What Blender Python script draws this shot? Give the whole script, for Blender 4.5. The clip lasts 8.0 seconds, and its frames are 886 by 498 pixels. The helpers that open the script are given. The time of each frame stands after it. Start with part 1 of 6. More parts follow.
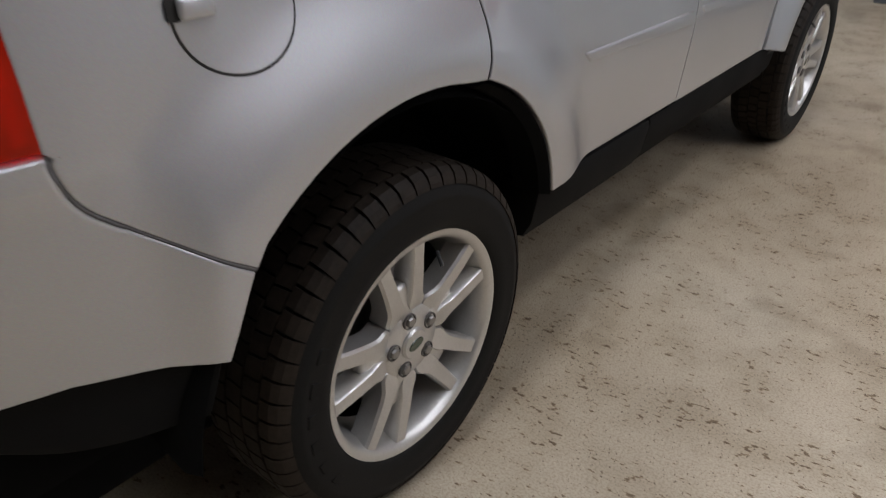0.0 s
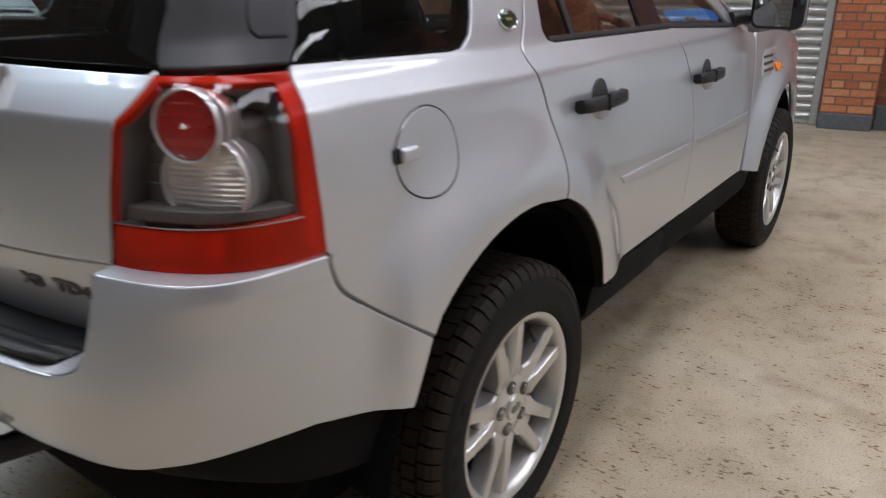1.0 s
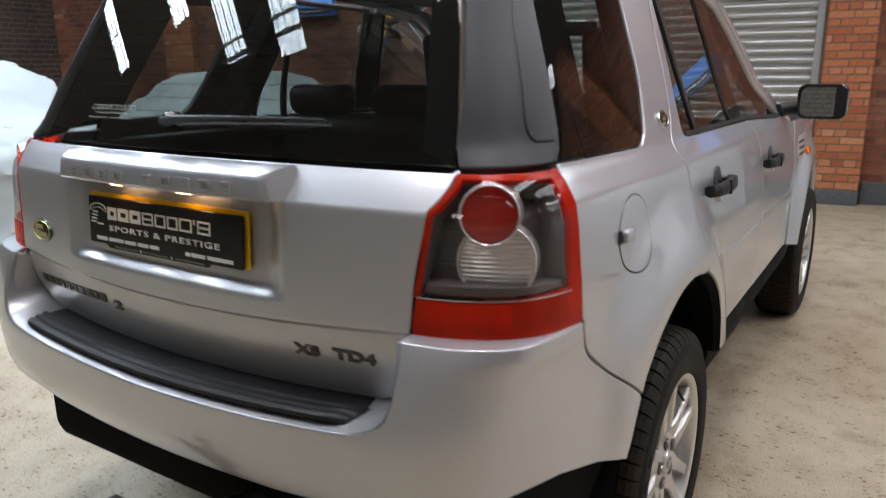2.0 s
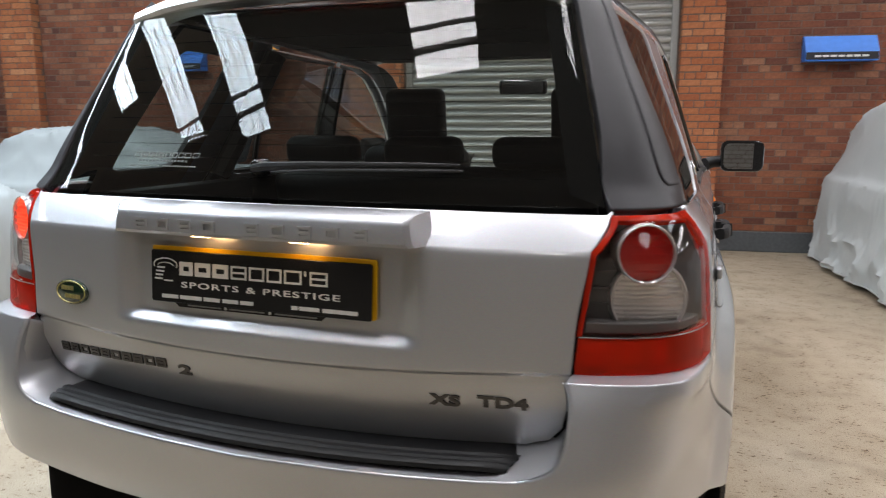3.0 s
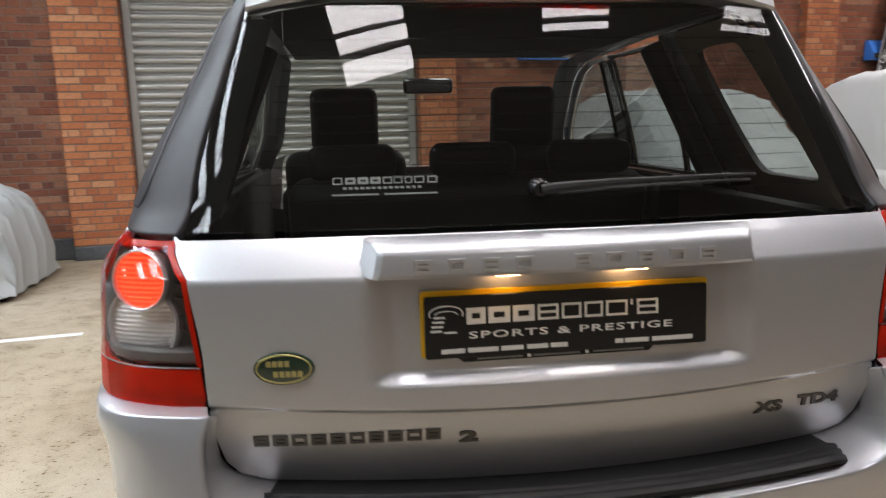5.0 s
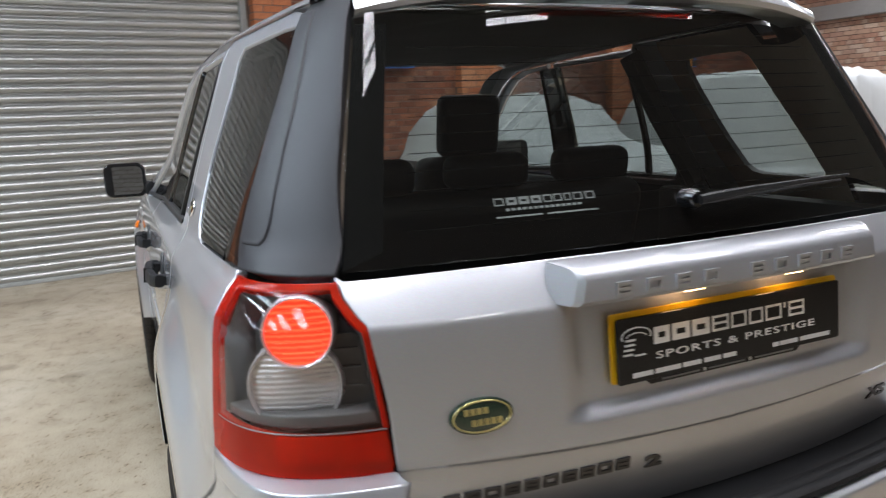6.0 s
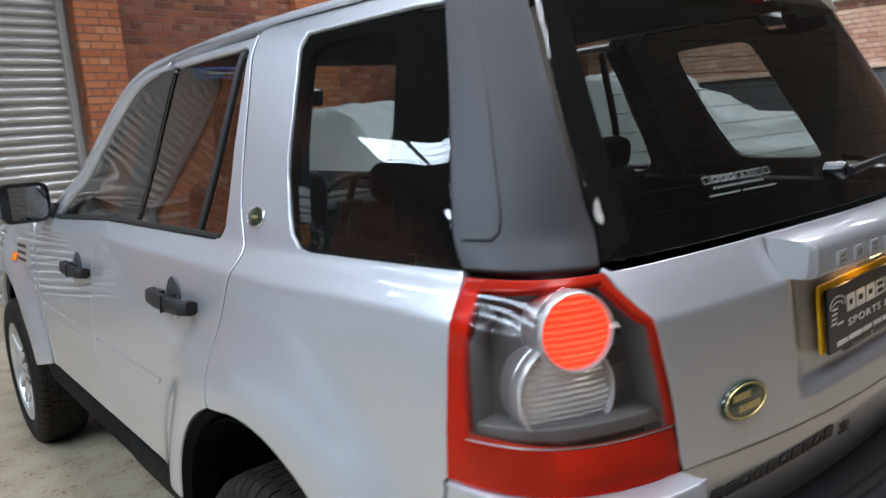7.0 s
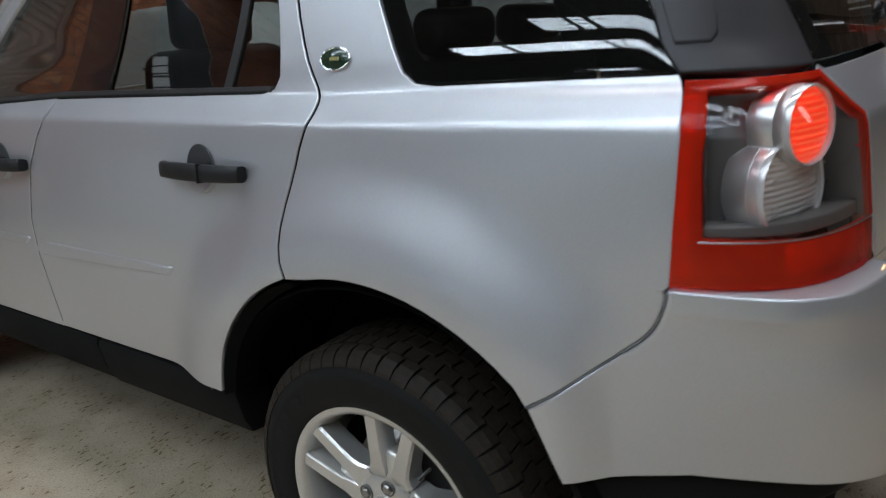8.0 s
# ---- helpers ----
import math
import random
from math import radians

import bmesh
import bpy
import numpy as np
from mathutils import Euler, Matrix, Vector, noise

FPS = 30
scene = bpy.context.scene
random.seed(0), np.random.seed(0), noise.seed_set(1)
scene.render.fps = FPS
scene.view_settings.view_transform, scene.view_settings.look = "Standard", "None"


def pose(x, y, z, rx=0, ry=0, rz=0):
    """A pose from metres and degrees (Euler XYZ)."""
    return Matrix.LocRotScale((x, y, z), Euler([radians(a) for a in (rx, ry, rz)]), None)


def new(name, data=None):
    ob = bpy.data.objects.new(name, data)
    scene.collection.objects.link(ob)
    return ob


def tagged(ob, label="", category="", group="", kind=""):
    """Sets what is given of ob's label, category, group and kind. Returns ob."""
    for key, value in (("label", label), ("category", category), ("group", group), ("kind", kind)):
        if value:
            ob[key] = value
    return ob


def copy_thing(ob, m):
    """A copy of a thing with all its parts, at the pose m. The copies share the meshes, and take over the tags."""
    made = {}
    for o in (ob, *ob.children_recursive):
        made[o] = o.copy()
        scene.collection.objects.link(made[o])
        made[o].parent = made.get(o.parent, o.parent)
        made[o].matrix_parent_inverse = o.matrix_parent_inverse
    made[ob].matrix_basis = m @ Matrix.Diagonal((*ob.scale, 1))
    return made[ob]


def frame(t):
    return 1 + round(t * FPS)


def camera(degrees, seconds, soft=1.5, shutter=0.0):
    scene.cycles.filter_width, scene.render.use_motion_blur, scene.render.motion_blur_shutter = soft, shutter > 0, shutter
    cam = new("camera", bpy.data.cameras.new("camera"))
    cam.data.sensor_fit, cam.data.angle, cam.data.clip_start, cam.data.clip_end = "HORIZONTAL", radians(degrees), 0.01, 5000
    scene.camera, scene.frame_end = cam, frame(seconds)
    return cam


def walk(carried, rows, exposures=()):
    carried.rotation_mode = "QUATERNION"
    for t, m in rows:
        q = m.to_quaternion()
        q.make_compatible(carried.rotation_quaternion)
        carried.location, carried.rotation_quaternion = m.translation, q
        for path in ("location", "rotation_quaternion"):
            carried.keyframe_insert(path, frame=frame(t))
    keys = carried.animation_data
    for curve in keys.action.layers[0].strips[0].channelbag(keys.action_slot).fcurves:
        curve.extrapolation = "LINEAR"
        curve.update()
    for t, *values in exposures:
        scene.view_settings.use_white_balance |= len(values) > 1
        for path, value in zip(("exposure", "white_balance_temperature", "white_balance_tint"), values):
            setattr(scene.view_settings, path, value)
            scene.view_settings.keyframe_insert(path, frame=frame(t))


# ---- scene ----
# ---- camera and walk ----
cam = camera(62.8, 8.0, soft=1.15, shutter=0.4)
ROWS = [
    (0.0, 1.659, -0.861, 1.238, 59.82, -0.78, 38.8),
    (0.5, 1.709, -1.069, 1.275, 65.88, 0.37, 37.07),
    (1.0, 1.668, -1.344, 1.335, 69.86, 0.4, 35.64),
    (1.5, 1.547, -1.632, 1.369, 72.43, 1.23, 34.78),
    (2.0, 1.356, -1.792, 1.394, 75.9, 0.56, 32.65),
    (2.2, 1.268, -1.863, 1.413, 76.99, 0.0, 30.23),
    (3.3, 0.677, -2.074, 1.36, 80.83, 0.15, 16.52),
    (3.5, 0.568, -2.081, 1.368, 80.58, 0.21, 14.48),
    (4.0, 0.269, -2.175, 1.367, 80.81, 0.71, 6.77),
    (4.5, -0.056, -2.126, 1.358, 80.33, 1.1, -0.25),
    (5.0, -0.39, -2.035, 1.42, 79.57, 1.19, -8.0),
    (5.2, -0.509, -2.007, 1.459, 78.39, 0.96, -11.02),
    (6.3, -1.124, -1.617, 1.435, 80.45, 3.41, -28.97),
    (6.5, -1.216, -1.524, 1.414, 80.97, 3.91, -31.9),
    (7.0, -1.473, -1.319, 1.434, 79.78, 4.03, -40.09),
    (7.5, -1.714, -1.092, 1.41, 73.81, 4.31, -48.09),
    (8.0, -1.837, -0.878, 1.314, 72.48, 4.23, -55.05),
]
walk(cam, [(t, pose(x, y, z, rx, ry, rz)) for t, x, y, z, rx, ry, rz in ROWS],
     [(0.0, -0.42, 6200, 10), (0.5, -0.18, 6150, 10), (1.5, -0.08, 6250, 10), (2.2, 0.0, 6400, 10), (3.5, 0.03, 6600, 10), (5.0, 0.12, 6750, 12), (6.5, 0.15, 6080, 10), (7.2, -0.07, 6050, 10), (8.0, -0.71, 6350, 10)])

# ---- world and lights ----
HALL = pose(0, 0, 0, 0, 0, 8)      # the hall stands a little askew to the car
ROOF_Z = 4.6                      # height of the roof lights
STRIP_W = 0.62
# roof lights: middle across the hall, near end, far end; the last two are unseen, added as fill
STRIPS = [(-7.2, -1.2, 4.6), (-5.1, -1.3, 4.3), (-4.15, -2.1, 2.6), (-3.15, -2.28, 6.0), (-0.8, -2.25, 2.6), (1.0, -2.15, 2.6), (2.8, -2.15, 6.0), (4.6, 0.2, 6.0), (6.6, -0.7, 4.05), (8.8, -0.7, 4.05)]
# unseen roof light at the back, added to brighten the tailgate
BACK_FILL = [(0.2, -6.4)]

world = bpy.data.worlds.new("sky")
scene.world = world
world.use_nodes = True
wn = world.node_tree
sky = wn.nodes.new("ShaderNodeTexSky")
sky.sky_type, sky.sun_disc = "NISHITA", False
sky.sun_elevation, sky.sun_rotation = radians(48), radians(200)
wn.links.new(sky.outputs[0], wn.nodes["Background"].inputs[0])
wn.nodes["Background"].inputs[1].default_value = 0.1


def roof_lamp(x, y0, y1, radiance, color, width=STRIP_W):
    data = bpy.data.lights.new("roof_light", "AREA")
    data.shape, data.size, data.size_y = "RECTANGLE", width, y1 - y0
    data.energy, data.color = 0.9 * radiance * math.pi * width * (y1 - y0), color
    ob = new("roof_light", data)
    ob.matrix_world = HALL @ pose(x, (y0 + y1) / 2, ROOF_Z)
    return ob


for sx, near, far in STRIPS:
    roof_lamp(sx, near, far, *((27 if sx < -6 else 33, (0.78, 0.90, 1.0), 0.42) if sx < -5 else (19, (0.78, 0.90, 1.0), 0.42) if sx < -2 else (17 if sx < 0 else 15 if sx < 2 else 9 if sx < 3 else 7 if sx < 6 else 16 if sx < 7 else 26, (0.98, 0.965, 1.0))))
for sx, sy in BACK_FILL:
    roof_lamp(sx, sy, sy + 2.0, 11, (1.0, 0.97, 0.93))


# ---- materials ----
def mat(name, color=(0.5, 0.5, 0.5), rough=0.5, metal=0.0, **more):
    m = bpy.data.materials.new(name)
    m.use_nodes = True
    b = m.node_tree.nodes["Principled BSDF"]
    b.inputs["Base Color"].default_value = (*color, 1)
    b.inputs["Roughness"].default_value = rough
    b.inputs["Metallic"].default_value = metal
    for key, value in more.items():
        b.inputs[key.replace("_", " ")].default_value = value
    return m


def nodes_of(m):
    return m.node_tree.nodes, m.node_tree.links, m.node_tree.nodes["Principled BSDF"]


def tex(m, kind, scale, detail=4.0, coords="Object", **more):
    n, l, b = nodes_of(m)
    c = n.new("ShaderNodeTexCoord")
    t = n.new(kind)
    if "Scale" in t.inputs:
        t.inputs["Scale"].default_value = scale
    if "Detail" in t.inputs:
        t.inputs["Detail"].default_value = detail
    l.new(c.outputs[coords], t.inputs["Vector"])
    return t


def ramp(m, source, stops):
    n, l, b = nodes_of(m)
    r = n.new("ShaderNodeValToRGB")
    e = r.color_ramp.elements
    while len(e) < len(stops):
        e.new(0.5)
    for i, (p, c) in enumerate(stops):
        e[i].position = p
        e[i].color = (*c, 1) if len(c) == 3 else c
    l.new(source, r.inputs[0])
    return r.outputs[0]


def mix(m, fac, a, b_, mode="MIX"):
    n, l, b = nodes_of(m)
    x = n.new("ShaderNodeMix")
    x.data_type, x.blend_type = "RGBA", mode
    for sock, v in ((x.inputs[0], fac), (x.inputs[6], a), (x.inputs[7], b_)):
        if isinstance(v, (int, float)):
            sock.default_value = v
        elif isinstance(v, tuple):
            sock.default_value = (*v, 1)
        else:
            l.new(v, sock)
    return x.outputs[2]


def bump(m, source, strength, distance=0.01):
    n, l, b = nodes_of(m)
    k = n.new("ShaderNodeBump")
    k.inputs["Strength"].default_value = strength
    k.inputs["Distance"].default_value = distance
    l.new(source, k.inputs["Height"])
    l.new(k.outputs[0], b.inputs["Normal"])


def put(m, source, socket):
    n, l, b = nodes_of(m)
    l.new(source, b.inputs[socket])


def grained(name, color, rough, metal=0.0, scale=60.0, amount=0.12, bumps=0.1, big=2.0, **more):
    """A surface with a fine grain, and broad uneven wear."""
    m = mat(name, color, rough, metal, **more)
    fine, broad = tex(m, "ShaderNodeTexNoise", scale), tex(m, "ShaderNodeTexNoise", big)
    dark = tuple(c * (1 - amount) for c in color)
    light = tuple(min(1, c * (1 + amount)) for c in color)
    a = ramp(m, fine.outputs[0], [(0.3, dark), (0.7, light)])
    b_ = ramp(m, broad.outputs[0], [(0.3, dark), (0.7, light)])
    put(m, mix(m, 0.5, a, b_), "Base Color")
    put(m, ramp(m, broad.outputs[0], [(0.3, (rough * 0.85,) * 3), (0.7, (min(1, rough * 1.15),) * 3)]), "Roughness")
    if bumps:
        bump(m, fine.outputs[0], bumps, 0.002)
    return m


def silver_paint():
    m = mat("silver_paint", (0.505, 0.514, 0.543), 0.40, 0.68, Coat_Weight=1.0, Coat_Roughness=0.025)
    flake = tex(m, "ShaderNodeTexVoronoi", 900)
    broad = tex(m, "ShaderNodeTexNoise", 3, 3)
    c = mix(m, 0.08, (0.505, 0.514, 0.543), flake.outputs["Color"])
    d = ramp(m, broad.outputs[0], [(0.35, (0.96, 0.96, 0.96)), (0.65, (1, 1, 1))])
    put(m, mix(m, 1.0, c, d, "MULTIPLY"), "Base Color")
    put(m, ramp(m, broad.outputs[0], [(0.3, (0.38,) * 3), (0.7, (0.43,) * 3)]), "Roughness")
    return m


def pane(name, tint, gloss=0.045, roughness=0.0, dust=0.0):
    """Thin tinted glass: clear with a colour, and a sharp reflection that grows towards grazing angles. dust: share of
    an even pale veil that stands in for the hall's reflection.
    """
    m = bpy.data.materials.new(name)
    m.use_nodes = True
    n, l = m.node_tree.nodes, m.node_tree.links
    n.remove(n["Principled BSDF"])
    t, g, f, x = (n.new(k) for k in ("ShaderNodeBsdfTransparent", "ShaderNodeBsdfGlossy", "ShaderNodeLayerWeight", "ShaderNodeMixShader"))
    t.inputs[0].default_value = (*tint, 1)
    g.inputs["Roughness"].default_value = roughness
    f.inputs["Blend"].default_value = 0.5
    p, a = n.new("ShaderNodeMath"), n.new("ShaderNodeMath")
    p.operation, a.operation = "POWER", "MULTIPLY_ADD"
    p.inputs[1].default_value = 4.5
    a.inputs[1].default_value, a.inputs[2].default_value = 1 - gloss, gloss
    for u, v in ((f.outputs["Facing"], p.inputs[0]), (p.outputs[0], a.inputs[0]), (a.outputs[0], x.inputs[0]), (t.outputs[0], x.inputs[1]), (g.outputs[0], x.inputs[2]), (x.outputs[0], n["Material Output"].inputs[0])):
        l.new(u, v)
    # diffuse brownish veil in place of the hall's reflected haze on the pane
    if dust:
        d, y = n.new("ShaderNodeBsdfDiffuse"), n.new("ShaderNodeMixShader")
        d.inputs[0].default_value = (0.62, 0.56, 0.5, 1)
        y.inputs[0].default_value = dust
        l.new(x.outputs[0], y.inputs[1])
        l.new(d.outputs[0], y.inputs[2])
        l.new(y.outputs[0], n["Material Output"].inputs[0])
    return m


PAINT = silver_paint()
PLASTIC = grained("black_textured_plastic", (0.010, 0.010, 0.011), 0.5, Specular_IOR_Level=0.35, scale=900, bumps=0.25, amount=0.2)
TRIM = grained("graphite_pillar_trim", (0.036, 0.035, 0.038), 0.42, 0.2, Specular_IOR_Level=0.35, scale=700, bumps=0.08)
RUBBER = grained("tyre_rubber", (0.008, 0.0078, 0.0075), 0.65, scale=300, bumps=0.15, amount=0.3, Specular_IOR_Level=0.18)
TREAD = grained("dusty_tread_rubber", (0.019, 0.014, 0.010), 0.62, Specular_IOR_Level=0.2, scale=90, bumps=0.3, amount=0.45)
CUPSHADE = grained("cup_shade_grey", (0.035, 0.036, 0.038), 0.5, scale=500)
# mid grey for the thin shaded line over the bumper
GAPGREY = grained("grey_gap_shade", (0.16, 0.16, 0.165), 0.5, 0.3, scale=200)
SEAL = mat("black_rubber_seal", (0.012, 0.012, 0.012), 0.5)
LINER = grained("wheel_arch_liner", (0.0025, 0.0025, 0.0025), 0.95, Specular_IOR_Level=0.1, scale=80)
ALLOY = grained("silver_alloy", (0.62, 0.61, 0.59), 0.34, 0.75, scale=200, amount=0.08, bumps=0.03, big=14, Coat_Weight=0.3)
STEEL = grained("dull_steel", (0.32, 0.31, 0.30), 0.38, 0.9, scale=120)
CHROME = mat("bright_reflector", (0.86, 0.86, 0.87), 0.16, 1.0)


def red_lens():
    """Deep red clear plastic: tinted, a little cloudy, with moulded facets and a hard gloss."""
    m = mat("red_lamp_plastic", (0.40, 0.010, 0.005), 0.16, 0.0, Coat_Weight=0.35, Coat_Roughness=0.02, Specular_IOR_Level=0.25)
    n, l, b = nodes_of(m)
    facet, broad = tex(m, "ShaderNodeTexVoronoi", 95), tex(m, "ShaderNodeTexNoise", 7, 3)
    put(m, mix(m, .5, ramp(m, broad.outputs[0], [(.38, (.62, .014, .006)), (.62, (.95, .046, .014))]), ramp(m, facet.outputs["Distance"], [(.1, (.58, .014, .006)), (.5, (.95, .050, .015))])), "Base Color")
    clear, both = n.new("ShaderNodeBsdfTransparent"), n.new("ShaderNodeMixShader")
    clear.inputs[0].default_value = (0.95, 0.032, 0.010, 1)
    both.inputs[0].default_value = 0.38
    l.new(clear.outputs[0], both.inputs[1])
    l.new(b.outputs[0], both.inputs[2])
    l.new(both.outputs[0], n["Material Output"].inputs[0])
    return m


RED = red_lens()
LAMPBACK = grained("pale_lamp_backing", (0.90, 0.88, 0.86), 0.30, 0.25, scale=60, amount=0.9, bumps=1.0, big=26)
AMBER = mat("amber_plastic", (0.9, 0.22, 0.01), 0.15, 0.0, Coat_Weight=1.0)
SMOKE = grained("smoked_lamp_housing", (0.125, 0.118, 0.113), 0.42, 0.15, scale=30)
DRUM = mat("satin_lamp_drum", (0.80, 0.79, 0.79), 0.30, 0.85)
ACRYLIC = mat("clear_ring", (0.62, 0.60, 0.60), 0.12, 0.25, Coat_Weight=1.0)
GREASE = grained("greasy_dark_steel", (0.022, 0.018, 0.014), 0.5, 0.5, scale=60, amount=.4)
CLEARLENS = pane("clear_lens", (0.93, 0.93, 0.93))
WHITELENS = mat("clear_fluted_lens", (0.86, 0.82, 0.80), 0.24, 0.35, Coat_Weight=1.0)
flutes = tex(WHITELENS, "ShaderNodeTexWave", 38, 1)
flutes.bands_direction = "Z"
flutes.inputs["Distortion"].default_value = 0.6
bump(WHITELENS, flutes.outputs[1], 0.5, 0.004)
VALANCE = grained("dull_black_valance", (0.006, 0.006, 0.006), 0.8, scale=300, Specular_IOR_Level=0.15)
# the dust share here is painted reflection haze
PRIVACY = pane("privacy_glass", (0.72, 0.75, 0.73), 0.05, dust=0.007)
GLASS = pane("side_glass", (0.42, 0.46, 0.45), 0.22)
QUARTERGLASS = pane("quarter_glass", (0.50, 0.53, 0.52), 0.07, dust=0.003)
WINDSCREEN = pane("windscreen_glass", (0.80, 0.84, 0.82), 0.05)
CABIN = grained("black_cabin_trim", (0.010, 0.0095, 0.009), 0.75, scale=200)
SEATCLOTH = grained("black_seat_leather", (0.015, 0.0142, 0.014), 0.6, scale=150)
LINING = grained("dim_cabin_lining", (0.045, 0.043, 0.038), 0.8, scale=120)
PILLARLINING = grained("brown_grey_pillar_lining", (0.36, 0.285, 0.22), 0.8, scale=120)
FRIT = mat("black_glass_edge", (0.004, 0.004, 0.004), 0.85, Specular_IOR_Level=0.1)
MIRRORGLASS = mat("mirror_glass", (0.50, 0.52, 0.53), 0.02, 1.0)
BLACKGLOSS = mat("gloss_black", (0.008, 0.008, 0.009), 0.12, 0.0, Coat_Weight=0.6)
PLATEBLACK = grained("black_show_plate", (0.010, 0.010, 0.011), 0.22, scale=30, bumps=0.0)
YELLOW = mat("yellow_plate_plastic", (0.85, 0.48, 0.01), 0.3)
WHITEINK = mat("white_lettering", (0.72, 0.72, 0.70), 0.4)
GREYINK = mat("grey_lettering", (0.20, 0.20, 0.20), 0.4)
STICKERINK = mat("pale_sticker_print", (0.45, 0.45, 0.45), 0.5)
BADGEGREY = mat("dark_badge_metal", (0.085, 0.08, 0.078), 0.35, 0.6)
BADGEGREEN = mat("dark_green_enamel", (0.012, 0.035, 0.018), 0.2, 0.0, Coat_Weight=1.0)
GOLD = mat("pale_gold", (0.62, 0.52, 0.22), 0.3, 0.7)


def glow(name, color, strength):
    m = mat(name, color, 0.3)
    b = m.node_tree.nodes["Principled BSDF"]
    b.inputs["Emission Color"].default_value = (*color, 1)
    b.inputs["Emission Strength"].default_value = strength
    return m


LITRED = glow("lit_tail_lamp", (0.9, 0.06, 0.02), 1.15)
facet = tex(LITRED, "ShaderNodeTexWave", 36, 2)
facet.bands_direction = "Z"
facet.inputs["Distortion"].default_value = 1.2
facet.inputs["Detail Scale"].default_value = 3.0
put(LITRED, ramp(LITRED, facet.outputs["Fac"], [(.0, (.92, .035, .012)), (.55, (1.0, .06, .02)), (1.0, (1.0, .14, .05))]), "Emission Color")
DARKRED = mat("unlit_red_lens", (0.52, 0.022, 0.018), 0.15, 0.1, Coat_Weight=1.0)
WARMBULB = glow("plate_lamp", (1.0, 0.58, 0.25), 16.0)


# ---- mesh helpers ----
def mesh_ob(name, mesh, material, parent=None, label=""):
    ob = new(name, mesh)
    if material is not None and not mesh.materials:
        mesh.materials.append(material)
    if parent is not None:
        ob.parent = parent
    if label:
        ob["label"] = label
    return ob


def part(name, bm, material, parent, label="", smooth=True):
    mesh = bpy.data.meshes.new(name)
    bm.to_mesh(mesh)
    bm.free()
    if smooth:
        mesh.shade_smooth()
        mesh.set_sharp_from_angle(angle=radians(38))
    return mesh_ob(name, mesh, material, parent, label)


def box_bm(lo, hi, bevel=0.0, seg=2, bm=None, m=None):
    bm = bm or bmesh.new()
    c = [(a + b) / 2 for a, b in zip(lo, hi)]
    r = bmesh.ops.create_cube(bm, size=1.0, matrix=(m or Matrix()) @ Matrix.Translation(c) @ Matrix.Diagonal((hi[0] - lo[0], hi[1] - lo[1], hi[2] - lo[2], 1)))
    if bevel:
        es = list({e for v in r["verts"] for e in v.link_edges})
        bmesh.ops.bevel(bm, geom=es, offset=bevel, segments=seg, affect="EDGES", profile=0.5)
    return bm


def revolve(profile, seg=64, axis="X", bm=None, m=None):
    """A closed or open profile of (radius, along) turned round the axis."""
    bm = bm or bmesh.new()
    rings = []
    for i in range(seg):
        a = 2 * math.pi * i / seg
        ring = []
        for r, h in profile:
            p = Vector((h, r * math.cos(a), r * math.sin(a))) if axis == "X" else Vector((r * math.cos(a), h, r * math.sin(a))) if axis == "Y" else Vector((r * math.cos(a), r * math.sin(a), h))
            ring.append(bm.verts.new((m @ p) if m else p))
        rings.append(ring)
    for i in range(seg):
        a, b = rings[i], rings[(i + 1) % seg]
        for j in range(len(profile) - 1):
            bm.faces.new((a[j], b[j], b[j + 1], a[j + 1]))
    bmesh.ops.remove_doubles(bm, verts=bm.verts[:], dist=1e-6)
    bmesh.ops.recalc_face_normals(bm, faces=bm.faces[:])
    return bm


def prism(outline, depth, m=None, bm=None, bevel=0.0, seg=2):
    """An outline in x, y pushed out along z by depth."""
    bm = bm or bmesh.new()
    vs = [bm.verts.new((x, y, 0)) for x, y in outline]
    f = bm.faces.new(vs)
    r = bmesh.ops.extrude_face_region(bm, geom=[f])
    top = [v for v in r["geom"] if isinstance(v, bmesh.types.BMVert)]
    bmesh.ops.translate(bm, verts=top, vec=(0, 0, depth))
    allv = vs + top
    if bevel:
        es = [e for e in {e for v in top for e in v.link_edges} if all(v in top for v in e.verts)]
        bmesh.ops.bevel(bm, geom=es, offset=bevel, segments=seg, affect="EDGES", profile=0.5)
    bmesh.ops.recalc_face_normals(bm, faces=bm.faces[:])
    if m is not None:
        bmesh.ops.transform(bm, matrix=m, verts=bm.verts[:])
    return bm


def tube(points, radius, seg=10, bm=None, closed=False):
    bm = bm or bmesh.new()
    pts = [Vector(p) for p in points]
    rings = []
    for i, p in enumerate(pts):
        a, b = pts[max(i - 1, 0)], pts[min(i + 1, len(pts) - 1)]
        if closed:
            a, b = pts[i - 1], pts[(i + 1) % len(pts)]
        q = (b - a).to_track_quat("Z", "Y")
        rr = radius[i] if isinstance(radius, (list, tuple)) else radius
        rings.append([bm.verts.new(p + q @ Vector((rr * math.cos(2 * math.pi * k / seg), rr * math.sin(2 * math.pi * k / seg), 0))) for k in range(seg)])
    n = len(rings)
    for i in range(n if closed else n - 1):
        a, b = rings[i], rings[(i + 1) % n]
        for k in range(seg):
            bm.faces.new((a[k], a[(k + 1) % seg], b[(k + 1) % seg], b[k]))
    if not closed:
        bm.faces.new(rings[0])
        bm.faces.new(rings[-1])
    bmesh.ops.recalc_face_normals(bm, faces=bm.faces[:])
    return bm


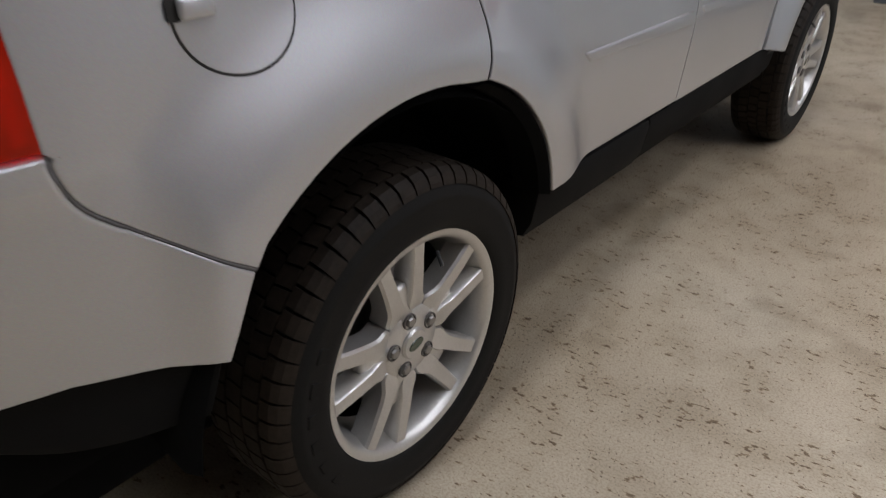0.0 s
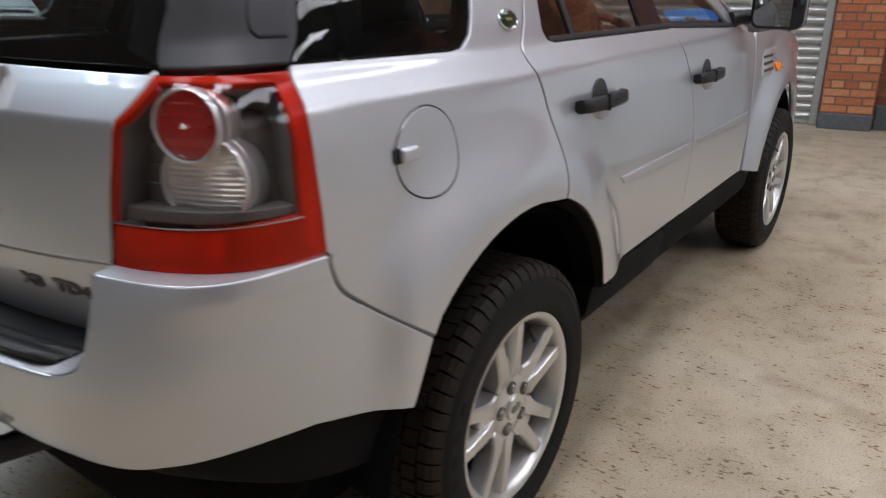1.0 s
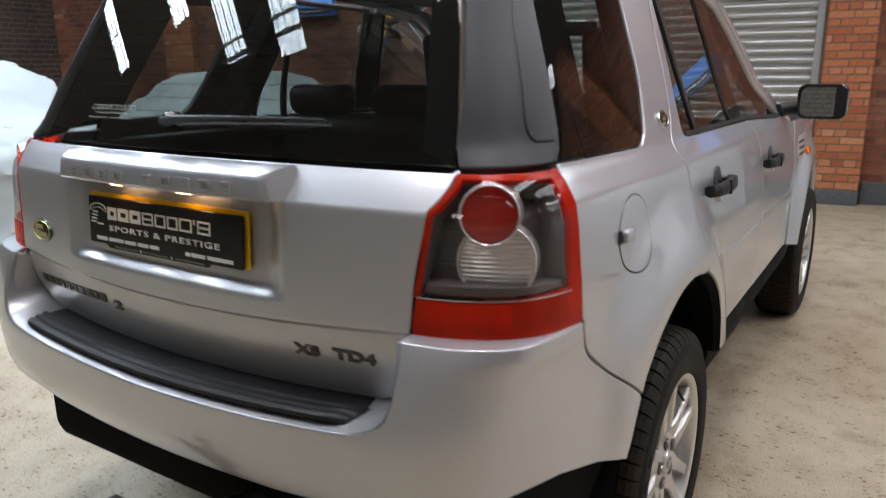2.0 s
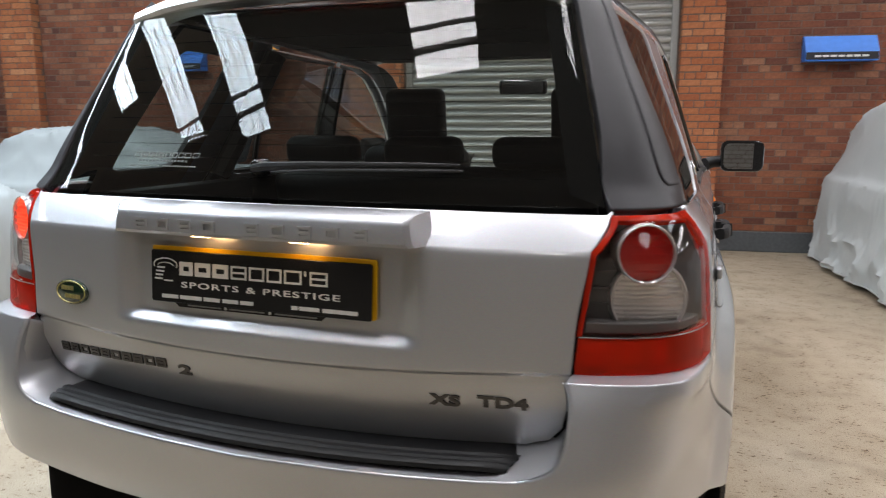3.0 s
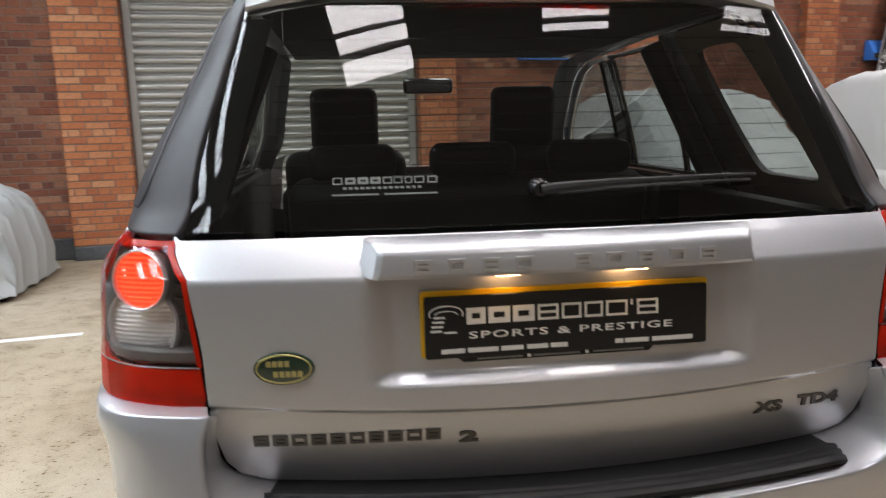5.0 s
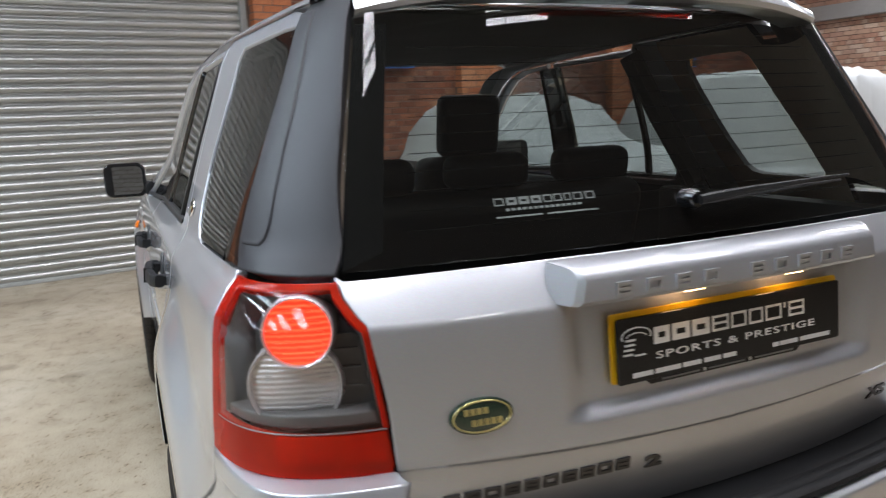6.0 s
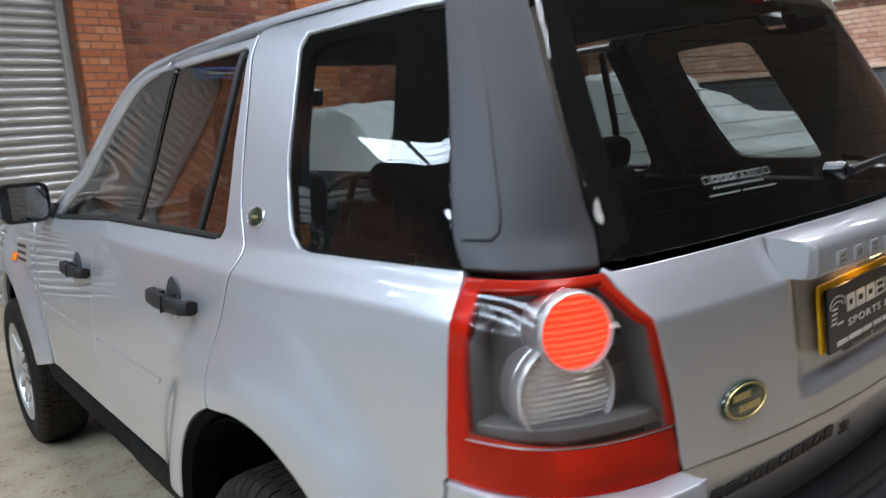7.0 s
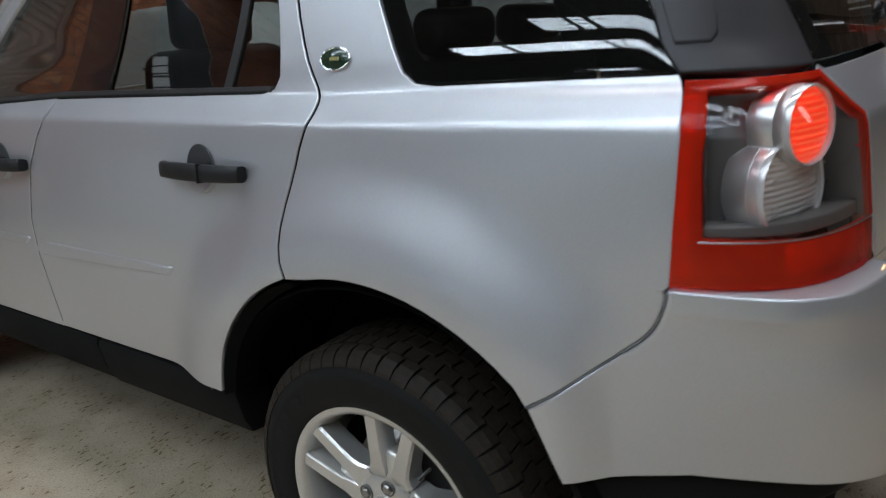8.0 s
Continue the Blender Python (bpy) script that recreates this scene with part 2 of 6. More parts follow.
def rounded(x0, y0, x1, y1, r, seg=4):
    out = []
    for cx, cy, a0 in ((x1 - r, y0 + r, -90), (x1 - r, y1 - r, 0), (x0 + r, y1 - r, 90), (x0 + r, y0 + r, 180)):
        for i in range(seg + 1):
            a = radians(a0 + 90 * i / seg)
            out.append((cx + r * math.cos(a), cy + r * math.sin(a)))
    return out


def circle(r, seg=32, cx=0.0, cy=0.0, ry=None):
    return [(cx + r * math.cos(2 * math.pi * i / seg), cy + (ry or r) * math.sin(2 * math.pi * i / seg)) for i in range(seg)]


def text_mesh(words, size, depth, spacing=1.0, bold=0.0):
    c = bpy.data.curves.new("lettering", "FONT")
    c.body, c.size, c.extrude, c.space_character, c.offset = words, size, depth, spacing, bold
    c.resolution_u = 3
    ob = new("lettering", c)
    bpy.context.view_layer.update()
    me = bpy.data.meshes.new_from_object(ob.evaluated_get(bpy.context.evaluated_depsgraph_get()))
    bpy.data.objects.remove(ob)
    return me


# ---- the car's shape: one smooth skin over side, corner and tail ----
def spline(table):
    """A smooth curve through (place, value) pairs that never overshoots."""
    xs, ys = np.array([a for a, b in table], float), np.array([b for a, b in table], float)
    h, d = np.diff(xs), np.diff(ys) / np.diff(xs)
    m = np.zeros(len(xs))
    m[0], m[-1] = d[0], d[-1]
    for i in range(1, len(xs) - 1):
        if d[i - 1] * d[i] > 0:
            w1, w2 = 2 * h[i] + h[i - 1], h[i] + 2 * h[i - 1]
            m[i] = (w1 + w2) / (w1 / d[i - 1] + w2 / d[i])

    def value(x):
        if x <= xs[0]:
            return ys[0] + m[0] * (x - xs[0])
        if x >= xs[-1]:
            return ys[-1] + m[-1] * (x - xs[-1])
        i = int(np.searchsorted(xs, x)) - 1
        t = (x - xs[i]) / h[i]
        return float((1 + 2 * t) * (1 - t) ** 2 * ys[i] + t * (1 - t) ** 2 * h[i] * m[i] + t * t * (3 - 2 * t) * ys[i + 1] - t * t * (1 - t) * h[i] * m[i + 1])
    return value


def smooth(a, b, x):
    t = min(1, max(0, (x - a) / (b - a)))
    return t * t * (3 - 2 * t)


WHEEL_Y, WHEEL_Z, BASE = 0.0, 0.36, 2.66
half_width = spline([(0.2, .84), (0.4, .880), (0.5, .890), (0.62, .8935), (0.75, .8965), (0.86, .8955), (0.96, .8915), (1.05, .885), (1.128, .8755), (1.141, .8725), (1.148, .8690), (1.156, .8635), (1.175, .8505), (1.205, .8325)]
                    + [(1.205 + d, .8325 - .31 * d - .06 * d * d) for d in (.05, .10, .15, .20, .25, .30, .35, .40)] + [(1.655, .672), (1.69, .64), (1.715, .59)])
tail_y = spline([(.45, -.76), (.70, -.785), (.76, -.803), (.80, -.818), (.84, -.829), (.88, -.8350), (.8985, -.8362), (.9055, -.8425), (.92, -.8418), (1.0, -.837), (1.10, -.8285), (1.140, -.8235), (1.147, -.8210), (1.154, -.8160), (1.19, -.788), (1.216, -.766),
                 (1.222, -.762), (1.35, -.690), (1.5, -.607), (1.62, -.541), (1.67, -.513), (1.72, -.484), (1.78, -.45)])
corner_y = spline([(.3, -.50), (1.2, -.50), (1.25, -.49), (1.62, -.33), (1.72, -.29)])
corner_x = spline([(.3, .56), (1.0, .57), (1.2, .60), (1.25, .60), (1.62, .545), (1.72, .50)])
CORNER, REAR = 0.45, 0.6


def side_x(y, z):
    x = half_width(z - .012 * smooth(.1, -.55, y) * smooth(1.05, 1.11, z) * smooth(1.215, 1.19, z))
    if y < 0:
        x -= .012 * (y / .56) ** 2
    if y > 1.9:
        x -= .075 * ((y - 1.9) / 1.5) ** 2
    if y > 0.6 and z > 1.2:
        x -= .03 * (y - .6) ** 2 * smooth(1.2, 1.35, z)
    if z > 1.22:
        k = (.38 - y) / .83
        x -= .030 * (k + math.sqrt(k * k + .012)) * smooth(1.24, 1.68, z)      # the cabin draws in towards its rear
    for wy in (WHEEL_Y, BASE):
        r = math.hypot(y - wy, (z - WHEEL_Z) * 0.97)
        fade = 1 - .9 * smooth(-.40, -.52, y) * smooth(.90, .74, z)      # the flare runs out into the bumper's corner
        x += .046 * (1 - smooth(.520, .72, r)) * fade
    return x


def tail(x, z):
    ax = abs(x)
    y = tail_y(z - .022 * (x / .58) ** 2 * smooth(1.02, .94, z)) + .115 * x * x
    inside = smooth(.365, .305, ax) * smooth(.948, .976, z) * smooth(1.175, 1.165, z)
    return y + .021 * inside


def bumper_tail(x, z):
    return bumper_y(z) + .115 * x * x


bumper_y = spline([(.40, -.58), (.46, -.72), (.52, -.835), (.56, -.888), (.60, -.912), (.65, -.925), (.72, -.928), (.80, -.915), (.87, -.896), (.93, -.872)])


def skin(u, z, rear=tail, puff=0.0):
    """A point of the right half: u > 0 runs along the side, -CORNER to 0 round the corner, and below that across the tail."""
    ys = corner_y(z)
    if u >= 0:
        return Vector((side_x(u + ys, z) + puff, u + ys, z))
    xr = corner_x(z)
    if u <= -CORNER:
        x = xr * (1 + (u + CORNER) / REAR)
        return Vector((x, rear(x, z), z))
    e = .004
    p0 = Vector((side_x(ys, z) + puff, ys))
    s0 = (side_x(ys, z) - side_x(ys - e, z)) / e
    p1 = Vector((xr, rear(xr, z)))
    s1 = (rear(xr, z) - rear(xr - e, z)) / e
    cx = p0.x
    for _ in range(4):
        cy = p1.y + s1 * (cx - xr)
        cx = p0.x + s0 * (cy - p0.y)
    pc = Vector((cx, cy))
    t = -u / CORNER
    w = 1.45 + .55 * smooth(.05, .45, t) if rear is bumper_tail else 1.45 - .70 * smooth(1.19, 1.27, z)
    a, b, c = (1 - t) ** 2, 2 * t * (1 - t) * w, t * t
    p = (p0 * a + pc * b + p1 * c) / (a + b + c)
    return Vector((p.x, p.y, z))


def S(y, z, rear=tail):
    """Where on the skin the side's y, z lie."""
    ys = corner_y(z)
    if y >= ys:
        return (y - ys, z)
    lo, hi = -CORNER, 0.0
    for _ in range(30):
        mid = (lo + hi) / 2
        if skin(mid, z, rear).y < y:
            lo = mid
        else:
            hi = mid
    return ((lo + hi) / 2, z)


def R(x, z, rear=tail):
    """Where on the skin the tail's x, z lie."""
    xr = corner_x(z)
    if x <= xr:
        return (-CORNER - (1 - x / xr) * REAR, z)
    lo, hi = -CORNER, 0.0
    for _ in range(30):
        mid = (lo + hi) / 2
        if skin(mid, z, rear).x < x:
            lo = mid
        else:
            hi = mid
    return ((lo + hi) / 2, z)


def skin_normal(u, z, rear=tail, puff=0.0):
    e = .0025
    n = (skin(u + e, z, rear, puff) - skin(u - e, z, rear, puff)).cross(skin(u, z + e, rear, puff) - skin(u, z - e, rear, puff)).normalized()
    return n if n.dot(Vector((1, -.6, .1))) > 0 else -n


def sheet(poly, rear=tail, step=.03, zstep=None, off=0.0, gap=.0022, rnd=.003, depth=.02, whole=False, puff=0.0):
    """A panel of the skin inside an outline of (u, z): its edges are rolled in. Gives points, normals and faces; whole: both halves of the car as one."""
    bm = bmesh.new()
    bm.faces.new([bm.verts.new((u, z, 0)) for u, z in poly])
    bm.normal_update()
    bmesh.ops.triangulate(bm, faces=bm.faces[:])
    us, zs = [p[0] for p in poly], [p[1] for p in poly]
    for k, lo, hi, step in ((0, min(us), max(us), step), (1, min(zs), max(zs), zstep or step)):
        v = lo + step * 0.5
        while v < hi:
            co, no = [0, 0, 0], [0, 0, 0]
            co[k], no[k] = v, 1
            bmesh.ops.bisect_plane(bm, geom=bm.verts[:] + bm.edges[:] + bm.faces[:], plane_co=co, plane_no=no, dist=1e-5)
            v += step
    bmesh.ops.remove_doubles(bm, verts=bm.verts[:], dist=1e-4)
    bmesh.ops.holes_fill(bm, edges=[e for e in bm.edges if len(e.link_faces) == 1], sides=6)
    mid_u = -CORNER - REAR
    bm.verts.ensure_lookup_table()
    flat = np.array([(v.co.x, v.co.y) for v in bm.verts])
    inward = {}
    rim = []
    for e in bm.edges:
        if len(e.link_faces) != 1:
            continue
        a, b = e.verts
        if whole and abs(a.co.x - mid_u) < 1e-4 and abs(b.co.x - mid_u) < 1e-4:
            continue
        d = (b.co - a.co).normalized()
        n = Vector((-d.y, d.x, 0))
        if n.dot(e.link_faces[0].calc_center_median() - a.co) < 0:
            n = -n
        rim.append((a.index, b.index, Vector((a.co.x, a.co.y)), Vector((b.co.x, b.co.y)), n.xy))
        for v in (a, b):
            inward.setdefault(v.index, []).append(n.xy)
    move = {}
    for i, ns in inward.items():
        s = sum(ns, Vector((0, 0)))
        k = 1 + (ns[0].dot(ns[1]) if len(ns) > 1 else 1)
        move[i] = s / max(k, .5) if len(ns) > 1 else ns[0]
        if whole and abs(flat[i][0] - mid_u) < 1e-4:
            move[i] = Vector((0, move[i].y))
    A = np.array([r[2] for r in rim])
    B = np.array([r[3] for r in rim])
    N = np.array([r[4] for r in rim])
    AB = B - A
    L2 = (AB ** 2).sum(1) + 1e-12
    inset, reach = gap + rnd, .02
    top = flat.copy()
    for i in range(len(flat)):
        if i in move:
            top[i] = flat[i] + np.array(move[i]) * inset
            continue
        if whole and abs(flat[i][0] - mid_u) < 1e-4:
            continue
        t = np.clip(((flat[i] - A) * AB).sum(1) / L2, 0, 1)
        dd = np.hypot(*(A + AB * t[:, None] - flat[i]).T)
        j = int(dd.argmin())
        if dd[j] < reach:
            top[i] = flat[i] + N[j] * inset * (1 - dd[j] / reach)
    # ease points that the inset has pushed past their neighbours
    nbr = [[e.other_vert(v).index for e in v.link_edges] for v in bm.verts]
    tri = [[v.index for v in f.verts] for f in bm.faces]
    for _ in range(12):
        bad = set()
        for f in tri:
            q, p = top[f], flat[f]
            aq = sum(q[k - 1][0] * q[k][1] - q[k][0] * q[k - 1][1] for k in range(len(f)))
            ap = sum(p[k - 1][0] * p[k][1] - p[k][0] * p[k - 1][1] for k in range(len(f)))
            if aq * ap <= .08 * ap * ap:
                bad.update(i for i in f if i not in move)
        if not bad:
            break
        for i in bad:
            if not (whole and abs(flat[i][0] - mid_u) < 1e-4):
                top[i] = np.mean([top[j] for j in nbr[i]], axis=0)
    pts, nor, faces = [], [], []

    def add(u, z, o, tilt=None, k=0.0):
        p, n = skin(u, z, rear, puff), skin_normal(u, z, rear, puff)
        pts.append(p + n * (off + o))
        if tilt is not None:
            q = skin(u - tilt[0] * .004, z - tilt[1] * .004, rear, puff) - p
            n = (n * (1 - k) + q.normalized() * k).normalized()
        nor.append(n)
        return len(pts) - 1

    ids = [add(u, z, 0) for u, z in top]
    for f in tri:
        q, p = top[f], flat[f]
        aq = sum(q[k - 1][0] * q[k][1] - q[k][0] * q[k - 1][1] for k in range(len(f)))
        ap = sum(p[k - 1][0] * p[k][1] - p[k][0] * p[k - 1][1] for k in range(len(f)))
        if aq * ap > 0:
            faces.append([ids[i] for i in f])
    rings = {i: [ids[i]] for i in inward}
    for i in inward:
        for g, d, k in ((gap + rnd * .35, -rnd * .3, .3), (gap, -rnd, .7), (gap, -depth, 1.0)):
            u, z = flat[i] + np.array(move[i]) * g
            rings[i].append(add(u, z, d, move[i], k))
    for a, b, *_ in rim:
        for k in range(3):
            faces.append([rings[a][k], rings[b][k], rings[b][k + 1], rings[a][k + 1]])
    bm.free()
    out = []
    for f in faces:
        n = sum(((pts[f[k]] - pts[f[0]]).cross(pts[f[k + 1]] - pts[f[0]]) for k in range(1, len(f) - 1)), Vector())
        out.append(f if n.dot(sum((nor[i] for i in f), Vector())) > 0 else f[::-1])
    if whole:
        k = len(pts)
        out += [[i + k for i in f[::-1]] for f in out]
        pts += [Vector((-p.x, p.y, p.z)) for p in pts]
        nor += [Vector((-p.x, p.y, p.z)) for p in nor]
    return pts, nor, out


def skin_part(name, data, material, parent, side=1, label=""):
    pts, nor, faces = data
    if side < 0:
        pts, nor, faces = [Vector((-p.x, p.y, p.z)) for p in pts], [Vector((-p.x, p.y, p.z)) for p in nor], [f[::-1] for f in faces]
    me = bpy.data.meshes.new(name)
    me.from_pydata(pts, [], faces)
    me.shade_smooth()
    me.normals_split_custom_set_from_vertices(nor)
    return mesh_ob(name, me, material, parent, label)


def arc(wy, r, z_from_deg, to_deg, n=14, squash=1.0):
    return [(wy + r * math.cos(radians(z_from_deg + (to_deg - z_from_deg) * i / n)), WHEEL_Z + r * squash * math.sin(radians(z_from_deg + (to_deg - z_from_deg) * i / n))) for i in range(n + 1)]


def on_skin(y=None, z=1.0, x=None, off=0.0, side=1, rear=tail):
    """A frame on the skin: x along it forwards (or to the car's right on the tail), y up, z outwards."""
    u, z = S(y, z, rear) if y is not None else R(abs(x), z, rear)
    p, n = skin(u, z, rear), skin_normal(u, z, rear)
    if y is None and x < 0:
        p, n = Vector((-p.x, p.y, p.z)), Vector((-n.x, n.y, n.z))
    if side < 0:
        p, n = Vector((-p.x, p.y, p.z)), Vector((-n.x, n.y, n.z))
    up = (Vector((0, 0, 1)) - n * n.z).normalized()
    return Matrix.Translation(p + n * off) @ Matrix((up.cross(n), up, n)).transposed().to_4x4()


car = tagged(new("car"), "silver four-wheel-drive estate car with dark pillar trim on a concrete floor", "car")

DOOR_SEAM = [(.168, .852), (.184, .90), (.184, .97), (.155, 1.08), (.122, 1.155), (.113, 1.18), (.116, 1.198), (.135, 1.225), (.163, 1.27), (.20, 1.36), (.245, 1.505), (.275, 1.60), (.28, 1.655)]
WIN_FRONT = [(.06, 1.628), (.072, 1.60), (.058, 1.55), (.012, 1.40), (-.009, 1.348), (-.052, 1.271), (-.075, 1.235), (-.105, 1.216), (-.15, 1.212)]
ARCH = arc(0, .497, 136.6, 73, 14, 1.03)            # from the bumper over the wheel to the door
DOOR_ARCH = [(.168, .852), (.23, .826), (.29, .79), (.35, .733), (.398, .668), (.428, .60), (.443, .533)]
BUMPER_SEAM = [(-.563, .925), (-.56, .897), (-.543, .855), (-.501, .819), (-.427, .759), (-.354, .708)]


def rounded_line(pts, times=2):
    """The same open line with its corners cut round; its ends stay."""
    for _ in range(times):
        out = [pts[0]]
        for (a, b), (c, d) in zip(pts, pts[1:]):
            out += [(a * .75 + c * .25, b * .75 + d * .25), (a * .25 + c * .75, b * .25 + d * .75)]
        pts = out + [pts[-1]]
    return pts


DOOR_SEAM, DOOR_ARCH, BUMPER_SEAM = rounded_line(DOOR_SEAM, 1), rounded_line(DOOR_ARCH), rounded_line(BUMPER_SEAM)


def seam(name, pts, side, radius=.0042, sink=.005, material=LINER):
    """A strip that lies in the gap between two panels; its colour stands in for the gap's shade."""
    line = []
    for (u0, z0), (u1, z1) in zip(pts, pts[1:]):
        for k in range(4):
            u, z = u0 + (u1 - u0) * k / 4, z0 + (z1 - z0) * k / 4
            p, n = skin(u, z), skin_normal(u, z)
            q = p - n * sink
            line.append(Vector((q.x * side, q.y, q.z)))
    return part(name, tube(line, radius, 6), material, car)


for side in (1, -1):
    seam("door_seal", [S(*p) for p in DOOR_SEAM], side, .0038, .0052)
    seam("bumper_joint", [S(*p) for p in BUMPER_SEAM], side, .0050, .0072, GAPGREY)
    seam("door_seal", [S(*p) for p in [(1.08, 1.165), (1.14, 1.10), (1.20, 1.018), (1.255, .86), (1.258, .76), (1.235, .60), (1.225, .533)]], side, .0034)
    seam("gate_seal", [R(.694, 1.217), R(.667, 1.150), R(.660, 1.10), R(.642, .927), R(.640, .87), R(.625, .81), R(.60, .778)], side, .0045, .007)
    # rear quarter with the window's post
    poly = [S(*p) for p in DOOR_SEAM + [(.268, 1.672), (-.25, 1.675), (-.335, 1.655), (-.343, 1.628)] + [(-.27, 1.632)] + WIN_FRONT + [(-.55, 1.221), (-.556, 1.214)] + BUMPER_SEAM + ARCH[1:-1]]
    quarter = skin_part("rear_quarter_panel", sheet(poly, zstep=.0075), PAINT, car, side)
    # quarter window, flush and dark
    poly = [S(*p) for p in [(-.343, 1.628), (-.27, 1.632)] + WIN_FRONT + [(-.55, 1.221)]]
    skin_part("quarter_window", sheet(poly, off=-.004, gap=.002, rnd=.001, depth=.004), QUARTERGLASS, quarter, side, "dark tinted quarter window")
    # rear door
    rd_top = [(.79, 1.648), (.79, 1.626)]
    win_rear = [(.325, 1.628), (.305, 1.62), (.27, 1.40), (.24, 1.27), (.236, 1.235), (.248, 1.212), (.28, 1.204)]
    door_front = [(1.07, 1.196), (1.085, 1.165), (1.14, 1.10), (1.20, 1.018), (1.255, .86), (1.258, .76), (1.235, .60), (1.225, .533)]
    poly = [S(*p) for p in DOOR_SEAM + rd_top + win_rear + door_front + DOOR_ARCH[::-1][:-1]]
    rear_door = skin_part("rear_door", sheet(poly, zstep=.0075, gap=.0042), PAINT, car, side)
    poly = [S(*p) for p in win_rear + [(.90, 1.20), (.80, 1.626)]]
    skin_part("door_window", sheet(poly, off=-.010, gap=.001, rnd=.001, depth=.004), GLASS, rear_door, side, "tinted side window")
    bar = [S(*p) for p in [(.383, 1.205), (.41, 1.205), (.352, 1.626), (.330, 1.626)]]
    skin_part("window_bar", sheet(bar, off=-.004, gap=0, rnd=.002, depth=.012), SEAL, rear_door, side)
    # front door
    fd_front = [(2.02, 1.13), (2.05, 1.05), (2.05, .75), (2.0, .533)]
    fw = [(1.74, 1.175), (1.62, 1.255), (1.43, 1.395), (1.25, 1.515), (1.10, 1.592), (.99, 1.618), (.83, 1.628)]
    poly = [S(*p) for p in door_front[::-1][:-1] + [(1.07, 1.196), (1.74, 1.165)] + fw[1:] + [(.83, 1.648), (1.02, 1.640), (1.16, 1.608), (1.30, 1.54), (1.50, 1.41), (1.68, 1.285), (1.86, 1.15)] + fd_front]
    front_door = skin_part("front_door", sheet(poly, zstep=.0075), PAINT, car, side)
    poly = [S(*p) for p in [(.85, 1.198), (1.72, 1.172)] + fw[1:]]
    skin_part("door_window", sheet(poly, off=-.010, gap=.001, rnd=.001, depth=.004), GLASS, front_door, side, "clear side window")
    post = [S(*p) for p in [(.845, 1.203), (1.03, 1.199), (.905, 1.627), (.765, 1.629)]]
    skin_part("door_post", sheet(post, off=-.003, gap=0, rnd=.003, depth=.015), BLACKGLOSS, car, side, "gloss black door post")
    belt = [S(*p) for p in [(.25, 1.203), (1.06, 1.197), (1.74, 1.168), (1.74, 1.18), (1.06, 1.209), (.25, 1.214)]]
    skin_part("belt_strip", sheet(belt, off=.003, gap=0, rnd=.003, depth=.02), SEAL, car, side)
    # front wing and sills
    poly = [S(*p) for p in [(2.06, 1.13), (2.06, .75), (2.02, .533), (2.18, .50)] + arc(BASE, .497, 163, 5, 16) + [(3.22, .40), (3.27, .80), (3.25, 1.0), (3.0, 1.075), (2.5, 1.12)]]
    wing = skin_part("front_wing", sheet(poly), PAINT, car, side)
    for y0, y1 in ((.452, 1.036), (1.058, 2.20)):
        d = .0 if y0 < 1 else .006
        outline = [(.78, .375), (.862 - d, .388), (.884 - d, .43), (.898 - d, .512), (.893 - d, .528), (.80, .531)]
        sill = prism(outline, y1 - y0, Matrix(((1, 0, 0, 0), (0, 0, -1, y1), (0, 1, 0, 0), (0, 0, 0, 1))), bevel=.006)
        if side < 0:
            bmesh.ops.scale(sill, vec=(-1, 1, 1), verts=sill.verts[:])
        bmesh.ops.recalc_face_normals(sill, faces=sill.faces[:])
        part("sill_cover", sill, VALANCE, car, "black plastic sill cover")

# ---- tail: gate, glass, pillars, lamps, bumper ----
gate_poly = [R(0, 1.216), R(.30, 1.216), R(.694, 1.214), R(.690, 1.200), R(.667, 1.150), R(.660, 1.10), R(.643, .925), R(.640, .87), R(.625, .81), R(.60, .780), R(.555, .765), R(.3, .752), R(0, .748)]
gate = skin_part("tailgate", sheet(gate_poly, step=.025, zstep=.0045, whole=True, depth=.03), PAINT, car)
glass_poly = [R(0, 1.221), R(.4, 1.221), R(.683, 1.221), R(.649, 1.35), R(.622, 1.45), R(.595, 1.55), R(.574, 1.62), R(.560, 1.655), R(.3, 1.672), R(0, 1.678)]
rear_window = skin_part("rear_window", sheet(glass_poly, step=.04, off=-.003, gap=.003, rnd=.001, depth=.005, whole=True), PRIVACY, gate, 1, "dark tinted rear window")


glass_in = [R(.610, 1.250), R(.596, 1.30), R(.584, 1.35), R(.558, 1.45), R(.532, 1.55), R(.512, 1.62)]
glass_out = [R(.677, 1.228), R(.660, 1.30), R(.647, 1.35), R(.620, 1.45), R(.593, 1.55), R(.572, 1.62)]


def border(poly_in, poly_out, name, material, parent, side=1, off=0.0, steps=1, label="", bow=0.0, lift=0.0):
    """A band of the skin between two matching outlines."""
    bm = bmesh.new()
    rows = []
    for (a, b) in zip(poly_in, poly_out):
        row = []
        for k in range(steps + 1):
            f = k / steps
            u, z = a[0] + (b[0] - a[0]) * f, a[1] + (b[1] - a[1]) * f
            row.append(bm.verts.new(skin(u, z) + skin_normal(u, z) * (off + bow * math.sin(math.pi * f) + lift * f)))
        rows.append(row)
    for p, q in zip(rows, rows[1:]):
        for k in range(steps):
            bm.faces.new((p[k], q[k], q[k + 1], p[k + 1]))
    if side < 0:
        bmesh.ops.scale(bm, vec=(-1, 1, 1), verts=bm.verts[:])
    bmesh.ops.recalc_face_normals(bm, faces=bm.faces[:])
    return part(name, bm, material, parent, label)


